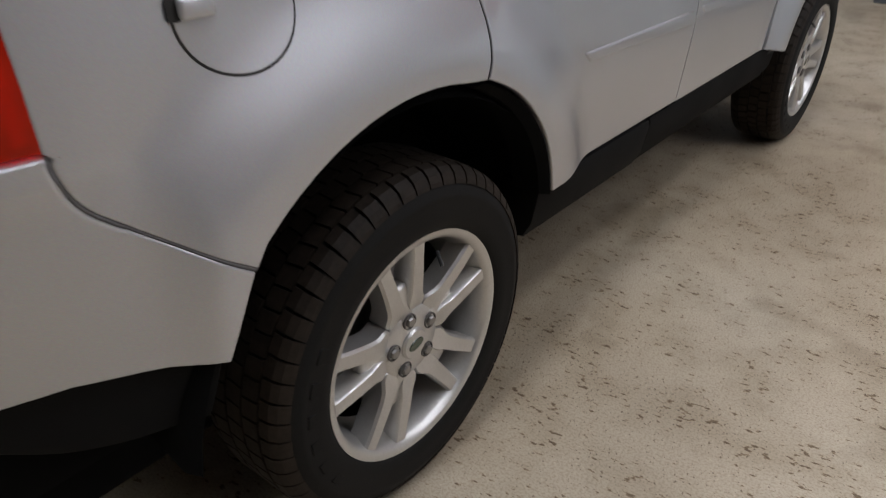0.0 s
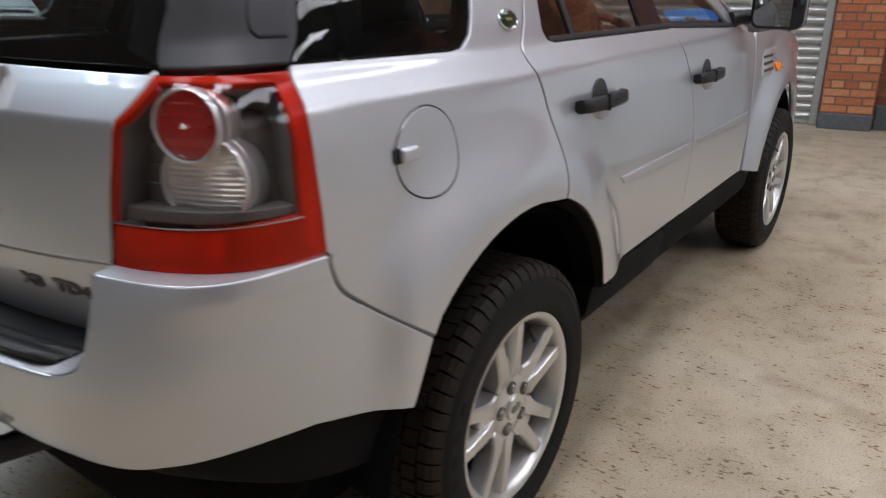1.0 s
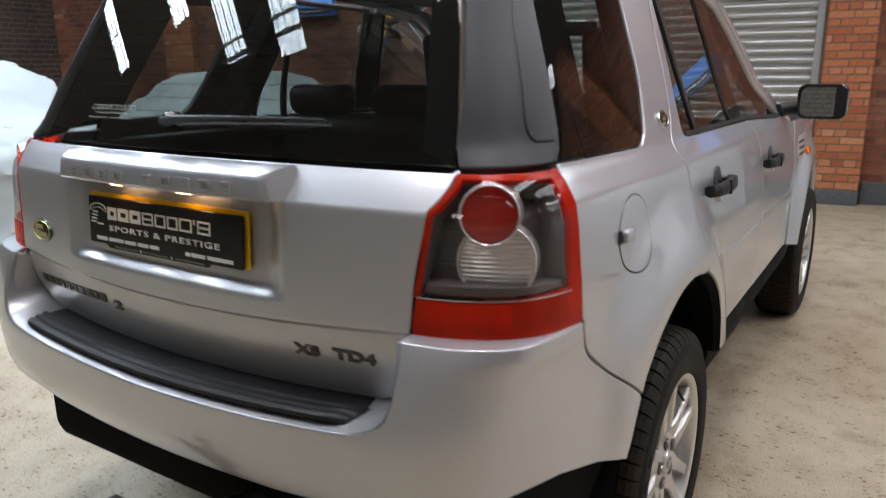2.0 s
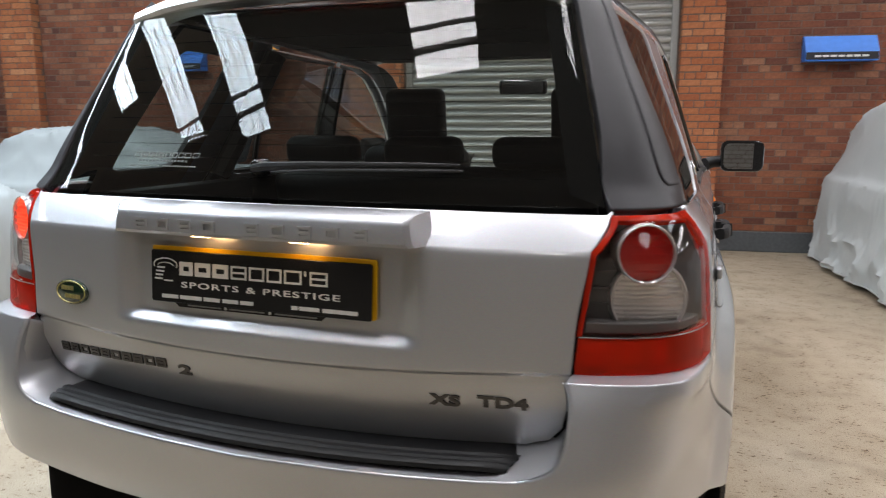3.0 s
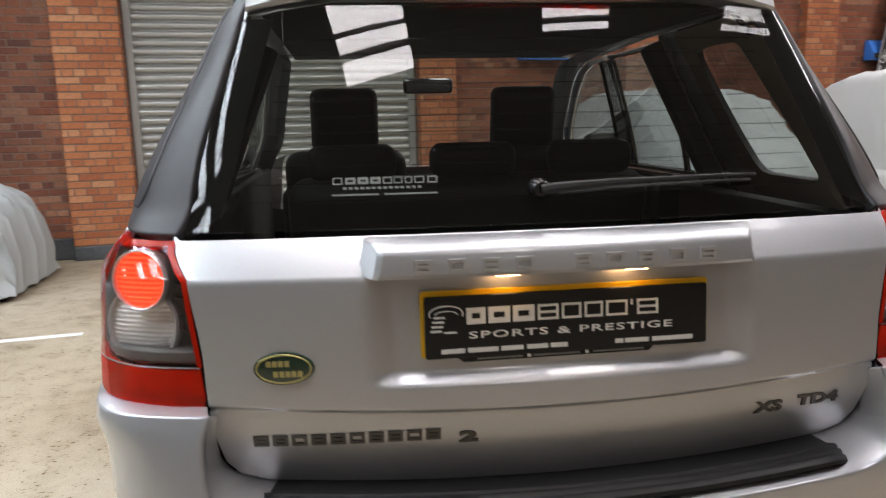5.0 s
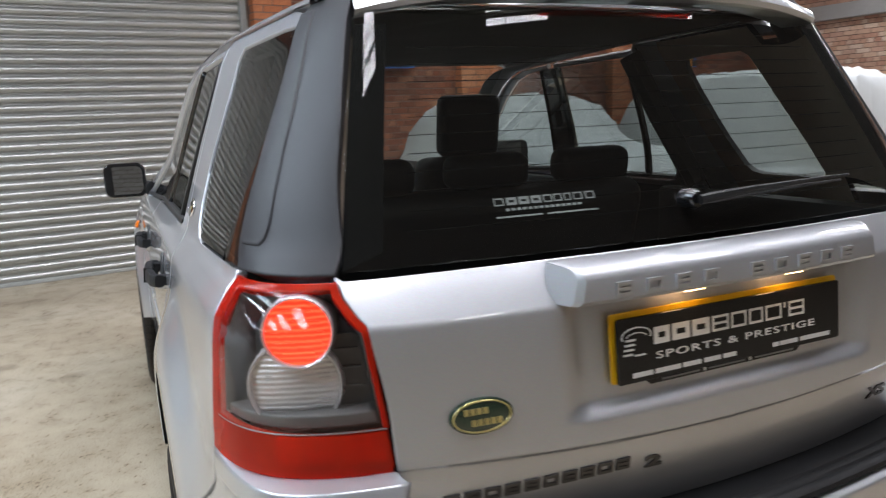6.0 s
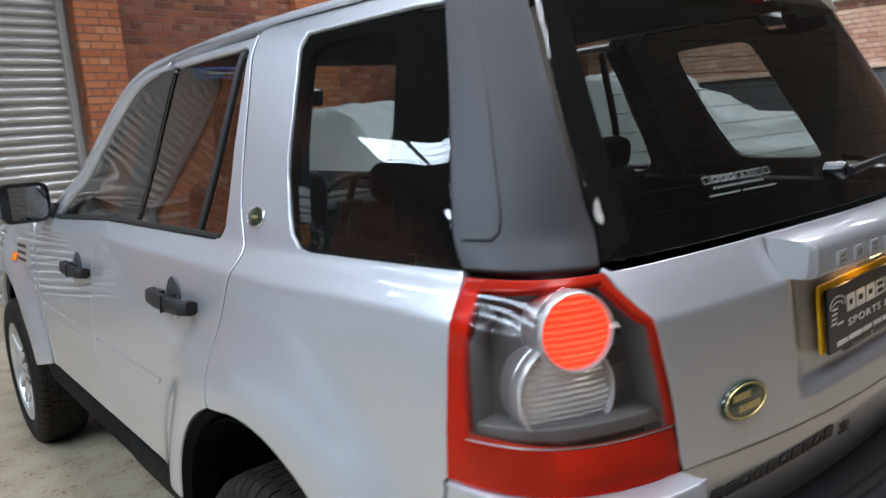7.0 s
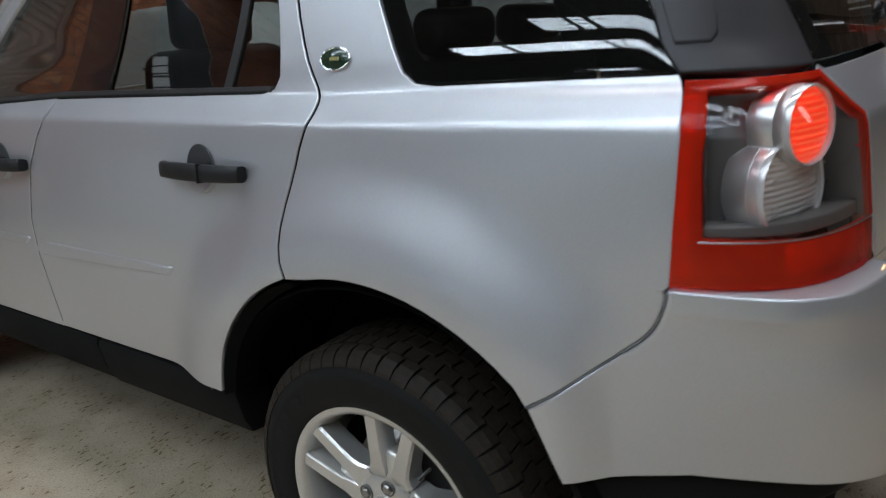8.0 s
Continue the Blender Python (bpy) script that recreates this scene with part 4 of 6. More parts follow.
# wiper, high stop lamp, roof lip
def wiper():
    w = new("rear_wiper")
    w.parent = gate
    pts = [(-.035, -.768, 1.285), (.0, -.772, 1.289), (.1, -.765, 1.294), (.22, -.752, 1.296), (.33, -.738, 1.297), (.402, -.724, 1.296)]
    part("wiper_arm", tube([Vector(p) for p in pts], [.009, .0095, .007, .005, .004, .003], 8), PLASTIC, w)
    part("wiper_blade", tube([Vector((x, y + .018, z - .012)) for x, y, z in pts[1:]], .0035, 6), SEAL, w)
    part("wiper_pivot", revolve([(0, -.03), (.018, -.03), (.018, 0), (.014, .006), (0, .007)], 24, "Y", m=Matrix.Translation((-.033, -.755, 1.285)) @ pose(0, 0, 0, 0, 0, 180)), BLACKGLOSS, w)


wiper()
spoiler = bmesh.new()
rows = []
for i in range(31):
    x = -.565 + 1.13 * i / 30
    c = .06 * (x / .565) ** 4
    rows.append([spoiler.verts.new((x, y - .028 + .16 * x * x, z + .012 + .020 * smooth(-.2, -.42, y) - c * .6)) for y, z in ((-.42, 1.634), (-.49, 1.630), (-.509, 1.633), (-.517, 1.643), (-.508, 1.660), (-.44, 1.690), (-.34, 1.720), (-.2, 1.750), (-.05, 1.765))])
for a, b in zip(rows, rows[1:]):
    for j in range(8):
        spoiler.faces.new((a[j], b[j], b[j + 1], a[j + 1]))
bmesh.ops.recalc_face_normals(spoiler, faces=spoiler.faces[:])
spoiler = part("roof_spoiler", spoiler, PAINT, car, "silver roof spoiler")
part("stop_lamp", box_bm((-.19, -.548, 1.667), (.19, -.515, 1.688), .006, 3), RED, spoiler, "red high stop lamp")
roof = bmesh.new()
rows = []
for j in range(24):
    y = -.40 + 1.55 * j / 23
    front = smooth(.6, 1.15, y)
    row = []
    for i in range(-12, 13):
        k = i / 12
        e = skin(S(y, 1.66 - .03 * front)[0], 1.66 - .03 * front).x
        z = 1.758 - .035 * front - .095 * smooth(.0, -.42, y) * (1 - abs(k) ** 3) - .088 * abs(k) ** 3.2
        row.append(roof.verts.new((k * e, y, z)))
    rows.append(row)
for a, b in zip(rows, rows[1:]):
    for j in range(24):
        roof.faces.new((a[j], b[j], b[j + 1], a[j + 1]))
bmesh.ops.recalc_face_normals(roof, faces=roof.faces[:])
part("roof_panel", roof, PAINT, car)
# bonnet, windscreen, nose
for nm, material, tab in (("bonnet", PAINT, [(1.98, 1.145, .80, .05), (2.4, 1.135, .80, .06), (2.9, 1.10, .77, .07), (3.2, 1.04, .72, .08), (3.36, .96, .66, .05)]),
                          ("windscreen", WINDSCREEN, [(1.12, 1.705, .60, .03), (1.4, 1.56, .655, .03), (1.7, 1.36, .70, .02), (1.98, 1.150, .745, .0)]),
                          ("front_bumper", PAINT, [(3.34, .97, .68, .0), (3.47, .90, .66, .0), (3.52, .70, .70, .0), (3.52, .50, .72, .0), (3.42, .32, .70, .0)])):
    bm = bmesh.new()
    rows = [[bm.verts.new((w * k / 8, y - .14 * abs(k / 8) ** 3 * (1 if y > 3 else .5), z - (d * abs(k / 8) ** 3))) for k in range(-8, 9)] for y, z, w, d in tab]
    for a, b in zip(rows, rows[1:]):
        for j in range(16):
            bm.faces.new((a[j], b[j], b[j + 1], a[j + 1]))
    bmesh.ops.recalc_face_normals(bm, faces=bm.faces[:])
    part(nm, bm, material, car)
# painted rail from the roof's rear down to the windscreen's foot, outside the door frames
RAIL_LINE = rounded_line([(-.33, 1.672), (.24, 1.678), (.60, 1.664), (.83, 1.652), (1.02, 1.644), (1.17, 1.612), (1.31, 1.544), (1.50, 1.416), (1.68, 1.291), (1.90, 1.135)], 2)
for side in (1, -1):
    bm = bmesh.new()
    rows = []
    for i, (y, z) in enumerate(RAIL_LINE):
        (ya, za), (yb, zb) = RAIL_LINE[max(i - 1, 0)], RAIL_LINE[min(i + 1, len(RAIL_LINE) - 1)]
        p, n = skin(*S(y, z)), skin_normal(*S(y, z))
        go = Vector((0, yb - ya, zb - za)).normalized()
        up = n.cross(go)
        up = up if up.z > 0 else -up
        rows.append([bm.verts.new(((p + up * a + n * d).x * side, (p + up * a + n * d).y, (p + up * a + n * d).z)) for a, d in ((-.002, -.020), (0, -.004), (.004, .002), (.018, .003), (.032, -.004), (.044, -.020), (.050, -.045), (.052, -.09))])
    for a, b in zip(rows, rows[1:]):
        for j in range(7):
            bm.faces.new((a[j], b[j], b[j + 1], a[j + 1]))
    bmesh.ops.recalc_face_normals(bm, faces=bm.faces[:])
    part("roof_rail", bm, PAINT, car)

# ---- handles, mirrors, flap and small fittings ----
for side in (1, -1):
    for name, y0, y1, zz in (("rear_door", .295, .557, 1.046), ("front_door", 1.205, 1.465, 1.020)):
        door = [o for o in car.children if o.name.startswith(name) and o.data and (o.data.vertices[0].co.x > 0) == (side > 0)][0]
        ym = (y0 + y1) / 2
        mm = on_skin(ym, zz, off=.001, side=side)
        flip = 1 if side > 0 else -1
        # upper half of the cup: dark grey stands in for the shade inside it
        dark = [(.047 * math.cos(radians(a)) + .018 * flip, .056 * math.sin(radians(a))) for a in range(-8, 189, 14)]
        part("handle_cup", prism(dark, .0035, mm, bevel=.001, seg=1), CUPSHADE, door, "upper half of the handle's cup, its shade put in as dark grey")
        # lower half of the cup: a small scoop that faces up
        bm = bmesh.new()
        rows = []
        for r in (.25, .6, .88, 1.0, 1.06):
            rows.append([bm.verts.new(mm @ Vector((.046 * r * math.cos(radians(a)) + .018 * flip, .048 * r * math.sin(radians(a)), -.004 if r > 1 else .003 - .011 * r * r * math.sin(radians(a))))) for a in range(180, 361, 12)])
        for p, q in zip(rows, rows[1:]):
            for j in range(len(p) - 1):
                bm.faces.new((p[j], q[j], q[j + 1], p[j + 1]))
        bmesh.ops.recalc_face_normals(bm, faces=bm.faces[:])
        part("cup_scoop", bm, PAINT, door)
        bm = bmesh.new()
        rows = []
        for i in range(17):
            k = i / 16
            xx = -.130 + .26 * k
            h = .017 + .002 * math.sin(math.pi * k)
            lift = .022 + .016 * math.sin(math.pi * k) ** .6 - (.006 if k in (0, 1) else 0)
            row = []
            for a in range(12):
                t = 2 * math.pi * a / 12
                cx, cy = math.cos(t), math.sin(t)
                row.append(bm.verts.new((xx, h * math.copysign(abs(cy) ** .5, cy), lift + .012 * math.copysign(abs(cx) ** .6, cx))))
            rows.append(row)
        for a, b in zip(rows, rows[1:]):
            for j in range(12):
                bm.faces.new((a[j], a[(j + 1) % 12], b[(j + 1) % 12], b[j]))
        bm.faces.new(rows[0])
        bm.faces.new(rows[-1])
        box_bm((-.125, -.012, -.004), (-.085, .012, .03), bm=bm)
        box_bm((.085, -.012, -.004), (.125, .012, .03), bm=bm)
        bmesh.ops.recalc_face_normals(bm, faces=bm.faces[:])
        bmesh.ops.transform(bm, matrix=mm, verts=bm.verts[:])
        handle = part("door_handle", bm, PLASTIC, door, "black plastic pull handle")
        split = box_bm((.032 * -flip - .001, -.020, .015), (.032 * -flip + .001, .020, .0525), m=mm)
        part("handle_joint", split, SEAL, handle)
    # round badge on the rear post
    quarter = [o for o in car.children if o.name.startswith("rear_quarter") and (o.data.vertices[0].co.x > 0) == (side > 0)][0]
    m = on_skin(.083, 1.259, side=side)
    b = part("post_badge", prism(circle(.035, 32, ry=.0195), .005, m, bevel=.002), BADGEGREEN, quarter, "small dark green oval badge")
    part("badge_ring", tube([m @ Vector((.036 * math.cos(radians(a)), .0205 * math.sin(radians(a)), .003)) for a in range(0, 360, 12)], .0022, 6, closed=True), CHROME, b)
    for k in range(4):
        part("badge_mark", box_bm((-.011 + k * .006, -.003, .005), (-.007 + k * .006, .003, .0058), m=m), GOLD, b)
    # mirror on the front door
    mirror = new("door_mirror")
    MX, MW = (1.012, .098) if side > 0 else (.945, .086)      # the near-side one is turned in a little
    mirror.parent = car
    mirror["label"] = "black door mirror"
    bm = bmesh.new()
    rows = []
    for y, k in ((1.745, .96), (1.752, 1.0), (1.80, 1.0), (1.85, .86), (1.885, .55), (1.895, .2)):
        rows.append([bm.verts.new(((MX + x * k) * side, y, 1.232 + z * k)) for x, z in rounded(-MW, -.075, MW, .075, .035, 5)])
    for a, b in zip(rows, rows[1:]):
        for j in range(len(a)):
            bm.faces.new((a[j], a[(j + 1) % len(a)], b[(j + 1) % len(a)], b[j]))
    bm.faces.new(rows[-1])
    bm.faces.new(rows[0])
    bmesh.ops.recalc_face_normals(bm, faces=bm.faces[:])
    part("mirror_shell", bm, BLACKGLOSS, mirror)
    part("mirror_glass", prism(rounded(.015 - MW, -.061, MW - .015, .061, .028, 5), .002, Matrix.Translation((MX * side, 1.7435, 1.232)) @ pose(0, 0, 0, 90, 0, 4 * side)), MIRRORGLASS, mirror)
    part("mirror_arm", tube([(.845 * side, 1.76, 1.19), (.88 * side, 1.79, 1.20), (.93 * side, 1.81, 1.205)], [.032, .028, .03], 10), PLASTIC, mirror)
    # side vent and repeater on the wing
    wing = [o for o in car.children if o.name.startswith("front_wing") and (o.data.vertices[0].co.x > 0) == (side > 0)][0]
    m = on_skin(2.30, .985, off=.001, side=side)
    vent = part("side_vent", prism(rounded(-.12, -.06, .12, .06, .02), .006, m, bevel=.003), ALLOY, wing, "silver side vent")
    for k in range(3):
        part("vent_slot", box_bm((-.10, -.040 + k * .03, .004), (.06, -.026 + k * .03, .0075), .003, 1, m=m), SEAL, vent)
    part("side_repeater", prism(rounded(-.034, -.020, .034, .020, .010), .010, on_skin(2.42, .955, off=.002, side=side), bevel=.005), AMBER, wing, "amber side repeater lamp")
    # raised crease along the doors
    for nm, y0, y1 in (("rear_door", .60, 1.22), ("front_door", 1.28, 2.02)):
        door = [o for o in car.children if o.name.startswith(nm) and (o.data.vertices[0].co.x > 0) == (side > 0)][0]
        poly = [S(y0, .806), S(y0 + .03, .782), S(y1, .760), S(y1, .802)]
        skin_part("door_crease", sheet(poly, step=.05, off=.006, gap=0, rnd=.006, depth=.010), PAINT, door, side)

# fuel flap on the right flank
quarter = [o for o in car.children if o.name.startswith("rear_quarter") and o.data.vertices[0].co.x > 0][0]
disc = [S(-.300 + .091 * math.cos(radians(a)), 1.045 + .085 * math.sin(radians(a))) for a in range(0, 360, 8)]
skin_part("flap_gap", sheet(disc, step=.03, off=.0008, gap=0, rnd=.0005, depth=.002), SEAL, quarter)
disc = [S(-.300 + .0875 * math.cos(radians(a)), 1.045 + .0815 * math.sin(radians(a))) for a in range(0, 360, 8)]
flap = skin_part("fuel_flap", sheet(disc, step=.03, off=.0022, gap=0, rnd=.0015, depth=.004), PAINT, quarter, 1, "round silver fuel flap")
m = on_skin(-.365, 1.052, off=.002)
part("flap_recess", prism(rounded(-.030, -.014, -.012, .014, .005), .002, m), SEAL, flap)
part("flap_tab", box_bm((-.018, -.013, 0), (.030, .013, .014), .006, 3, m=m), PAINT, flap)


# ---- wheels ----
def tyre_part(parent):
    prof = [(.232, -.085), (.242, -.106), (.275, -.115), (.315, -.112), (.338, -.102), (.350, -.090), (.356, -.06), (.358, 0), (.356, .06), (.350, .090), (.338, .102), (.315, .112), (.308, .1135), (.304, .1125), (.275, .115), (.254, .110), (.244, .105), (.236, .09)]
    t = part("tyre", revolve(prof, 96), RUBBER, parent)
    n = 58
    bm = bmesh.new()
    for i in range(n):
        for row, (x0, x1, sh) in enumerate(((-.108, -.066, .0), (-.060, -.023, .5), (-.018, .018, .2), (.023, .060, .6), (.066, .108, .0))):
            a = 2 * math.pi * (i + sh) / n
            w = .0164 if row in (0, 4) else .0172
            m = pose(0, 0, 0, math.degrees(a), 0, 0)
            edge = row in (0, 4)
            s = -1 if row == 0 else 1
            if edge:
                pts = [(.065 * s, .3625), (.084 * s, .3595), (.097 * s, .3505), (.1045 * s, .339), (.1075 * s, .331), (.098 * s, .331), (.065 * s, .346)]
            else:
                pts = [(x0, .3635), (x1, .3635), (x1, .350), (x0, .350)]
            skew = .005 * (1 if row % 2 else -1)
            lo = [bm.verts.new(m @ Vector((x, -w + skew * (x / .06), r))) for x, r in pts]
            hi = [bm.verts.new(m @ Vector((x, w + skew * (x / .06), r))) for x, r in pts]
            k = len(pts)
            bm.faces.new(lo)
            bm.faces.new(hi[::-1])
            for j in range(k):
                bm.faces.new((lo[j], hi[j], hi[(j + 1) % k], lo[(j + 1) % k]))
    bmesh.ops.recalc_face_normals(bm, faces=bm.faces[:])
    part("tread", bm, TREAD, t, smooth=False)["kind"] = "stuff"
    for i in range(6):
        part("moulded_mark", box_bm((.1105, -.016, .276), (.1150, .016, .300), .003, 1, m=pose(0, 0, 0, 52 + i * 12, 0, 0)), RUBBER, t)


def wheel(name):
    """A wheel about the x axis, its outer face towards +x."""
    w = new(name)
    tyre_part(w)
    rim = part("rim", revolve([(.215, -.09), (.232, -.10), (.232, -.085), (.220, -.07), (.210, -.03), (.213, .06), (.221, .085), (.225, .098), (.233, .104), (.243, .105), (.243, .098), (.233, .094)], 80), ALLOY, w, "silver alloy rim with five twin spokes")
    # radius, inner edge, outer edge and face of one spoke of a pair
    prof = [(.060, .004, .0440, .074), (.075, .004, .0545, .080), (.085, .004, .0545, .083), (.094, .004, .0515, .085), (.104, .006, .0492, .087), (.118, .0115, .0498, .089),
            (.140, .0155, .0528, .091), (.180, .0235, .0585, .093), (.205, .0285, .0630, .094), (.227, .0320, .0680, .094)]
    for i in range(5):
        turn = pose(0, 0, 0, 72 * i, 0, 0)
        for s in (-1, 1):
            bm = bmesh.new()
            rows = []
            for r, e0, e1, x in prof:
                rows.append([bm.verts.new((xx, s * e, r)) for e, xx in ((e0, x - .046), (e0, x - .005), (e0 + .0035, x), (e1 - .0045, x), (e1, x - .006), (e1 - .002, x - .05))])
            for a, b in zip(rows, rows[1:]):
                for j in range(5):
                    bm.faces.new((a[j], a[j + 1], b[j + 1], b[j]))
            for a in (rows[0], rows[-1]):
                bm.faces.new(a)
            bmesh.ops.recalc_face_normals(bm, faces=bm.faces[:])
            bmesh.ops.transform(bm, matrix=turn, verts=bm.verts[:])
            part("spoke", bm, ALLOY, rim)
        # sunk web that joins the two spokes of a pair
        web = box_bm((.040, -.019, .055), (.078, .019, .142), .010, 3)
        for v in web.verts:
            v.co.x += .045 * max(0, .118 - v.co.z) * 2
        bmesh.ops.transform(web, matrix=turn, verts=web.verts[:])
        part("spoke_web", web, ALLOY, rim)
    part("hub", revolve([(.080, .03), (.080, .074), (.074, .0795), (.045, .084), (.034, .084)], 48), ALLOY, rim)
    cap = part("centre_cap", revolve([(.034, .080), (.034, .087), (.030, .091), (0, .092)], 32), ALLOY, w)
    part("cap_badge", prism(circle(.021, 28, ry=.0115), .002, pose(.0915, 0, 0, 90, 0, 90), bevel=.001, seg=1), BADGEGREEN, cap)
    for i in range(5):
        m = pose(0, 0, 0, 72 * i, 0, 0)
        part("bolt_well", revolve([(.0165, .070), (.0172, .0862), (.0150, .0868), (.0140, .072), (0, .072)], 24, m=m @ Matrix.Translation((0, 0, .057))), SMOKE, w)
        nut = bmesh.new()
        revolve([(.012, .060), (.012, .088), (.009, .091), (0, .0915)], 6, bm=nut, m=m @ Matrix.Translation((0, 0, .057)))
        part("wheel_nut", nut, STEEL, w, smooth=False)
    part("brake_disc", revolve([(0, .0), (.145, .0), (.148, -.004), (.148, -.02), (.145, -.024), (0, -.024)], 48), STEEL, w)
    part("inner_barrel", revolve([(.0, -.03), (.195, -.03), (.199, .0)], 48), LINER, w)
    part("valve", tube([(.085, .10, .163), (.098, .092, .150), (.105, .088, .143)], .004, 8), SEAL, w)
    return w


first = wheel("wheel")
first.parent = car
HUBX = .823
SPIN = 10.0
first.matrix_basis = pose(HUBX, 0, WHEEL_Z, SPIN, 0, 0)
for x, y, s in ((-HUBX, 0, -1), (HUBX, BASE, 1), (-HUBX, BASE, -1)):
    c = copy_thing(first, pose(x, y, WHEEL_Z, -10 if s < 0 else 51, 0, 0 if s > 0 else 180))
    c.parent = car

# arch liners, arch lips and underside
for side in (1, -1):
    for wy in (0, BASE):
        bm = bmesh.new()
        rows = []
        for i in range(25):
            a = radians(7 + 168 * i / 24)
            tuck = .10 * max(0, 1 - i / 4) if wy == 0 else 0      # the foot of the liner turns in behind the sill
            rows.append([bm.verts.new(((x - tuck * (x > .7)) * side, wy + r * math.cos(a), WHEEL_Z + r * math.sin(a))) for x, r in ((.918 if wy == 0 else .868, .487), (.89 if wy == 0 else .855, .50), (.60, .47), (.58, .1))])
        for a, b in zip(rows, rows[1:]):
            for j in range(3):
                bm.faces.new((a[j], b[j], b[j + 1], a[j + 1]))
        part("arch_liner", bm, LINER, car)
    # black lip on the door's side of the rear arch
    bm = bmesh.new()
    rows = []
    for p, q in zip(DOOR_ARCH, rounded_line([(.150, .842), (.212, .812), (.270, .774), (.328, .718), (.374, .655), (.404, .59), (.418, .533)])):
        rows.append([bm.verts.new((skin(*S(*p)).x * side - .003 * side, p[0] - .004, p[1] - .003)), bm.verts.new(((skin(*S(*p)).x - .02) * side, *q)), bm.verts.new(((skin(*S(*p)).x - .09) * side, *q))])
    for a, b in zip(rows, rows[1:]):
        for j in range(2):
            bm.faces.new((a[j], b[j], b[j + 1], a[j + 1]))
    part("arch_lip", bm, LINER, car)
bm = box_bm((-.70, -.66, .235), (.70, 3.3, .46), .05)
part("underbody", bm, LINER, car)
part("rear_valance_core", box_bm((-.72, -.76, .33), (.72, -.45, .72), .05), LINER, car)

# tow bar under the bumper
tow = new("tow_bar")
tow.parent = car
part("tow_neck", tube([(.20, -.70, .42), (.12, -.84, .40), (.05, -.93, .40), (.0, -.985, .42)], [.032, .03, .028, .026], 12), PLASTIC, tow)
part("tow_plate", box_bm((-.05, -1.005, .37), (.05, -.975, .475), .006), GREASE, tow)
bm = bmesh.new()
bmesh.ops.create_uvsphere(bm, u_segments=24, v_segments=16, radius=.027, matrix=Matrix.Translation((.0, -1.055, .478)))
tube([(.0, -1.0, .405), (.0, -1.04, .41), (.0, -1.055, .43), (.0, -1.055, .46)], [.022, .02, .017, .014], 12, bm)
part("tow_ball", bm, GREASE, tow, "greasy steel tow ball")
part("tow_socket", revolve([(0, 0), (.035, 0), (.037, .02), (.03, .05), (0, .05)], 20, "Y", m=pose(.10, -.98, .42)), PLASTIC, tow)

# ---- cabin ----
cabin = new("cabin")
cabin.parent = car
part("load_floor", box_bm((-.62, -.70, .70), (.62, .30, .76), .02), CABIN, cabin)
part("cabin_floor", box_bm((-.72, .25, .40), (.72, 2.05, .46), .02), CABIN, cabin)
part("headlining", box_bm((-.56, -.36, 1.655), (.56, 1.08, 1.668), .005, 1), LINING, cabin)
for side in (1, -1):
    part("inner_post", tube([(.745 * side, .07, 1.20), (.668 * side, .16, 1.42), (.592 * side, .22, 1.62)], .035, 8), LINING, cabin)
    part("door_card", box_bm((.78 * side - .02, .56, .60), (.78 * side + .02, 1.9, 1.17), .015), CABIN, cabin)
    part("side_trim", box_bm((.72 * side - .03, -.62, .76), (.72 * side + .03, .20, 1.19), .02), CABIN, cabin)


def headrest(x, y, z, w, h, tiltx, seat):
    m = pose(x, y, z, tiltx, 0, 0)
    part("headrest", box_bm((-w / 2, -.045, 0), (w / 2, .045, h), .035, 4, m=m), SEATCLOTH, seat)
    for s in (-1, 1):
        part("headrest_post", tube([m @ Vector((s * .06, 0, -.10)), m @ Vector((s * .06, 0, .03))], .006, 6), STEEL, seat)


for x in (-.37, .37):
    seat = new("front_seat")
    seat.parent = cabin
    part("seat_cushion", box_bm((x - .25, 1.12, .52), (x + .25, 1.62, .70), .05, 4), SEATCLOTH, seat)
    part("backrest", box_bm((x - .245, -.07, 0), (x + .245, .07, .66), .06, 4, m=pose(0, 1.10, .64, 12, 0, 0)), SEATCLOTH, seat)
    headrest(x, 1.0, 1.285, .27, .25, 8, seat)
seat = new("rear_bench")
seat.parent = cabin
part("seat_cushion", box_bm((-.53, .50, .50), (.53, .90, .72), .05, 4), SEATCLOTH, seat)
part("backrest", box_bm((-.55, -.07, 0), (.55, .07, .60), .06, 4, m=pose(0, .27, .66, 14, 0, 0)), SEATCLOTH, seat)
for x in (-.36, .0, .36):
    headrest(x, .125, 1.24, .26, .10, 6, seat)
part("dashboard", box_bm((-.70, 1.72, .70), (.70, 2.02, 1.08), .07, 4), CABIN, cabin)
part("dash_top", box_bm((-.66, 1.82, 1.07), (.66, 2.0, 1.10), .014, 2), LINING, cabin)
wheel_m = pose(.37, 1.62, 1.04, -62, 0, 0)
ring = part("steering_wheel", tube([wheel_m @ Vector((.185 * math.cos(radians(a)), .185 * math.sin(radians(a)), 0)) for a in range(0, 360, 12)], .016, 8, closed=True), CABIN, cabin)
part("wheel_boss", box_bm((-.07, -.06, -.03), (.07, .06, .02), .02, 3, m=wheel_m), CABIN, ring)
for a in (0, 180, 270):
    part("wheel_spoke", box_bm((.05, -.02, -.008), (.18, .02, .006), .005, 1, m=wheel_m @ pose(0, 0, 0, 0, 0, a)), CABIN, ring)
rvm = part("cabin_mirror", box_bm((-.115, -.018, -.035), (.115, .018, .035), .016, 3, m=pose(.02, 1.36, 1.555, 8, 0, 0)), BLACKGLOSS, cabin)
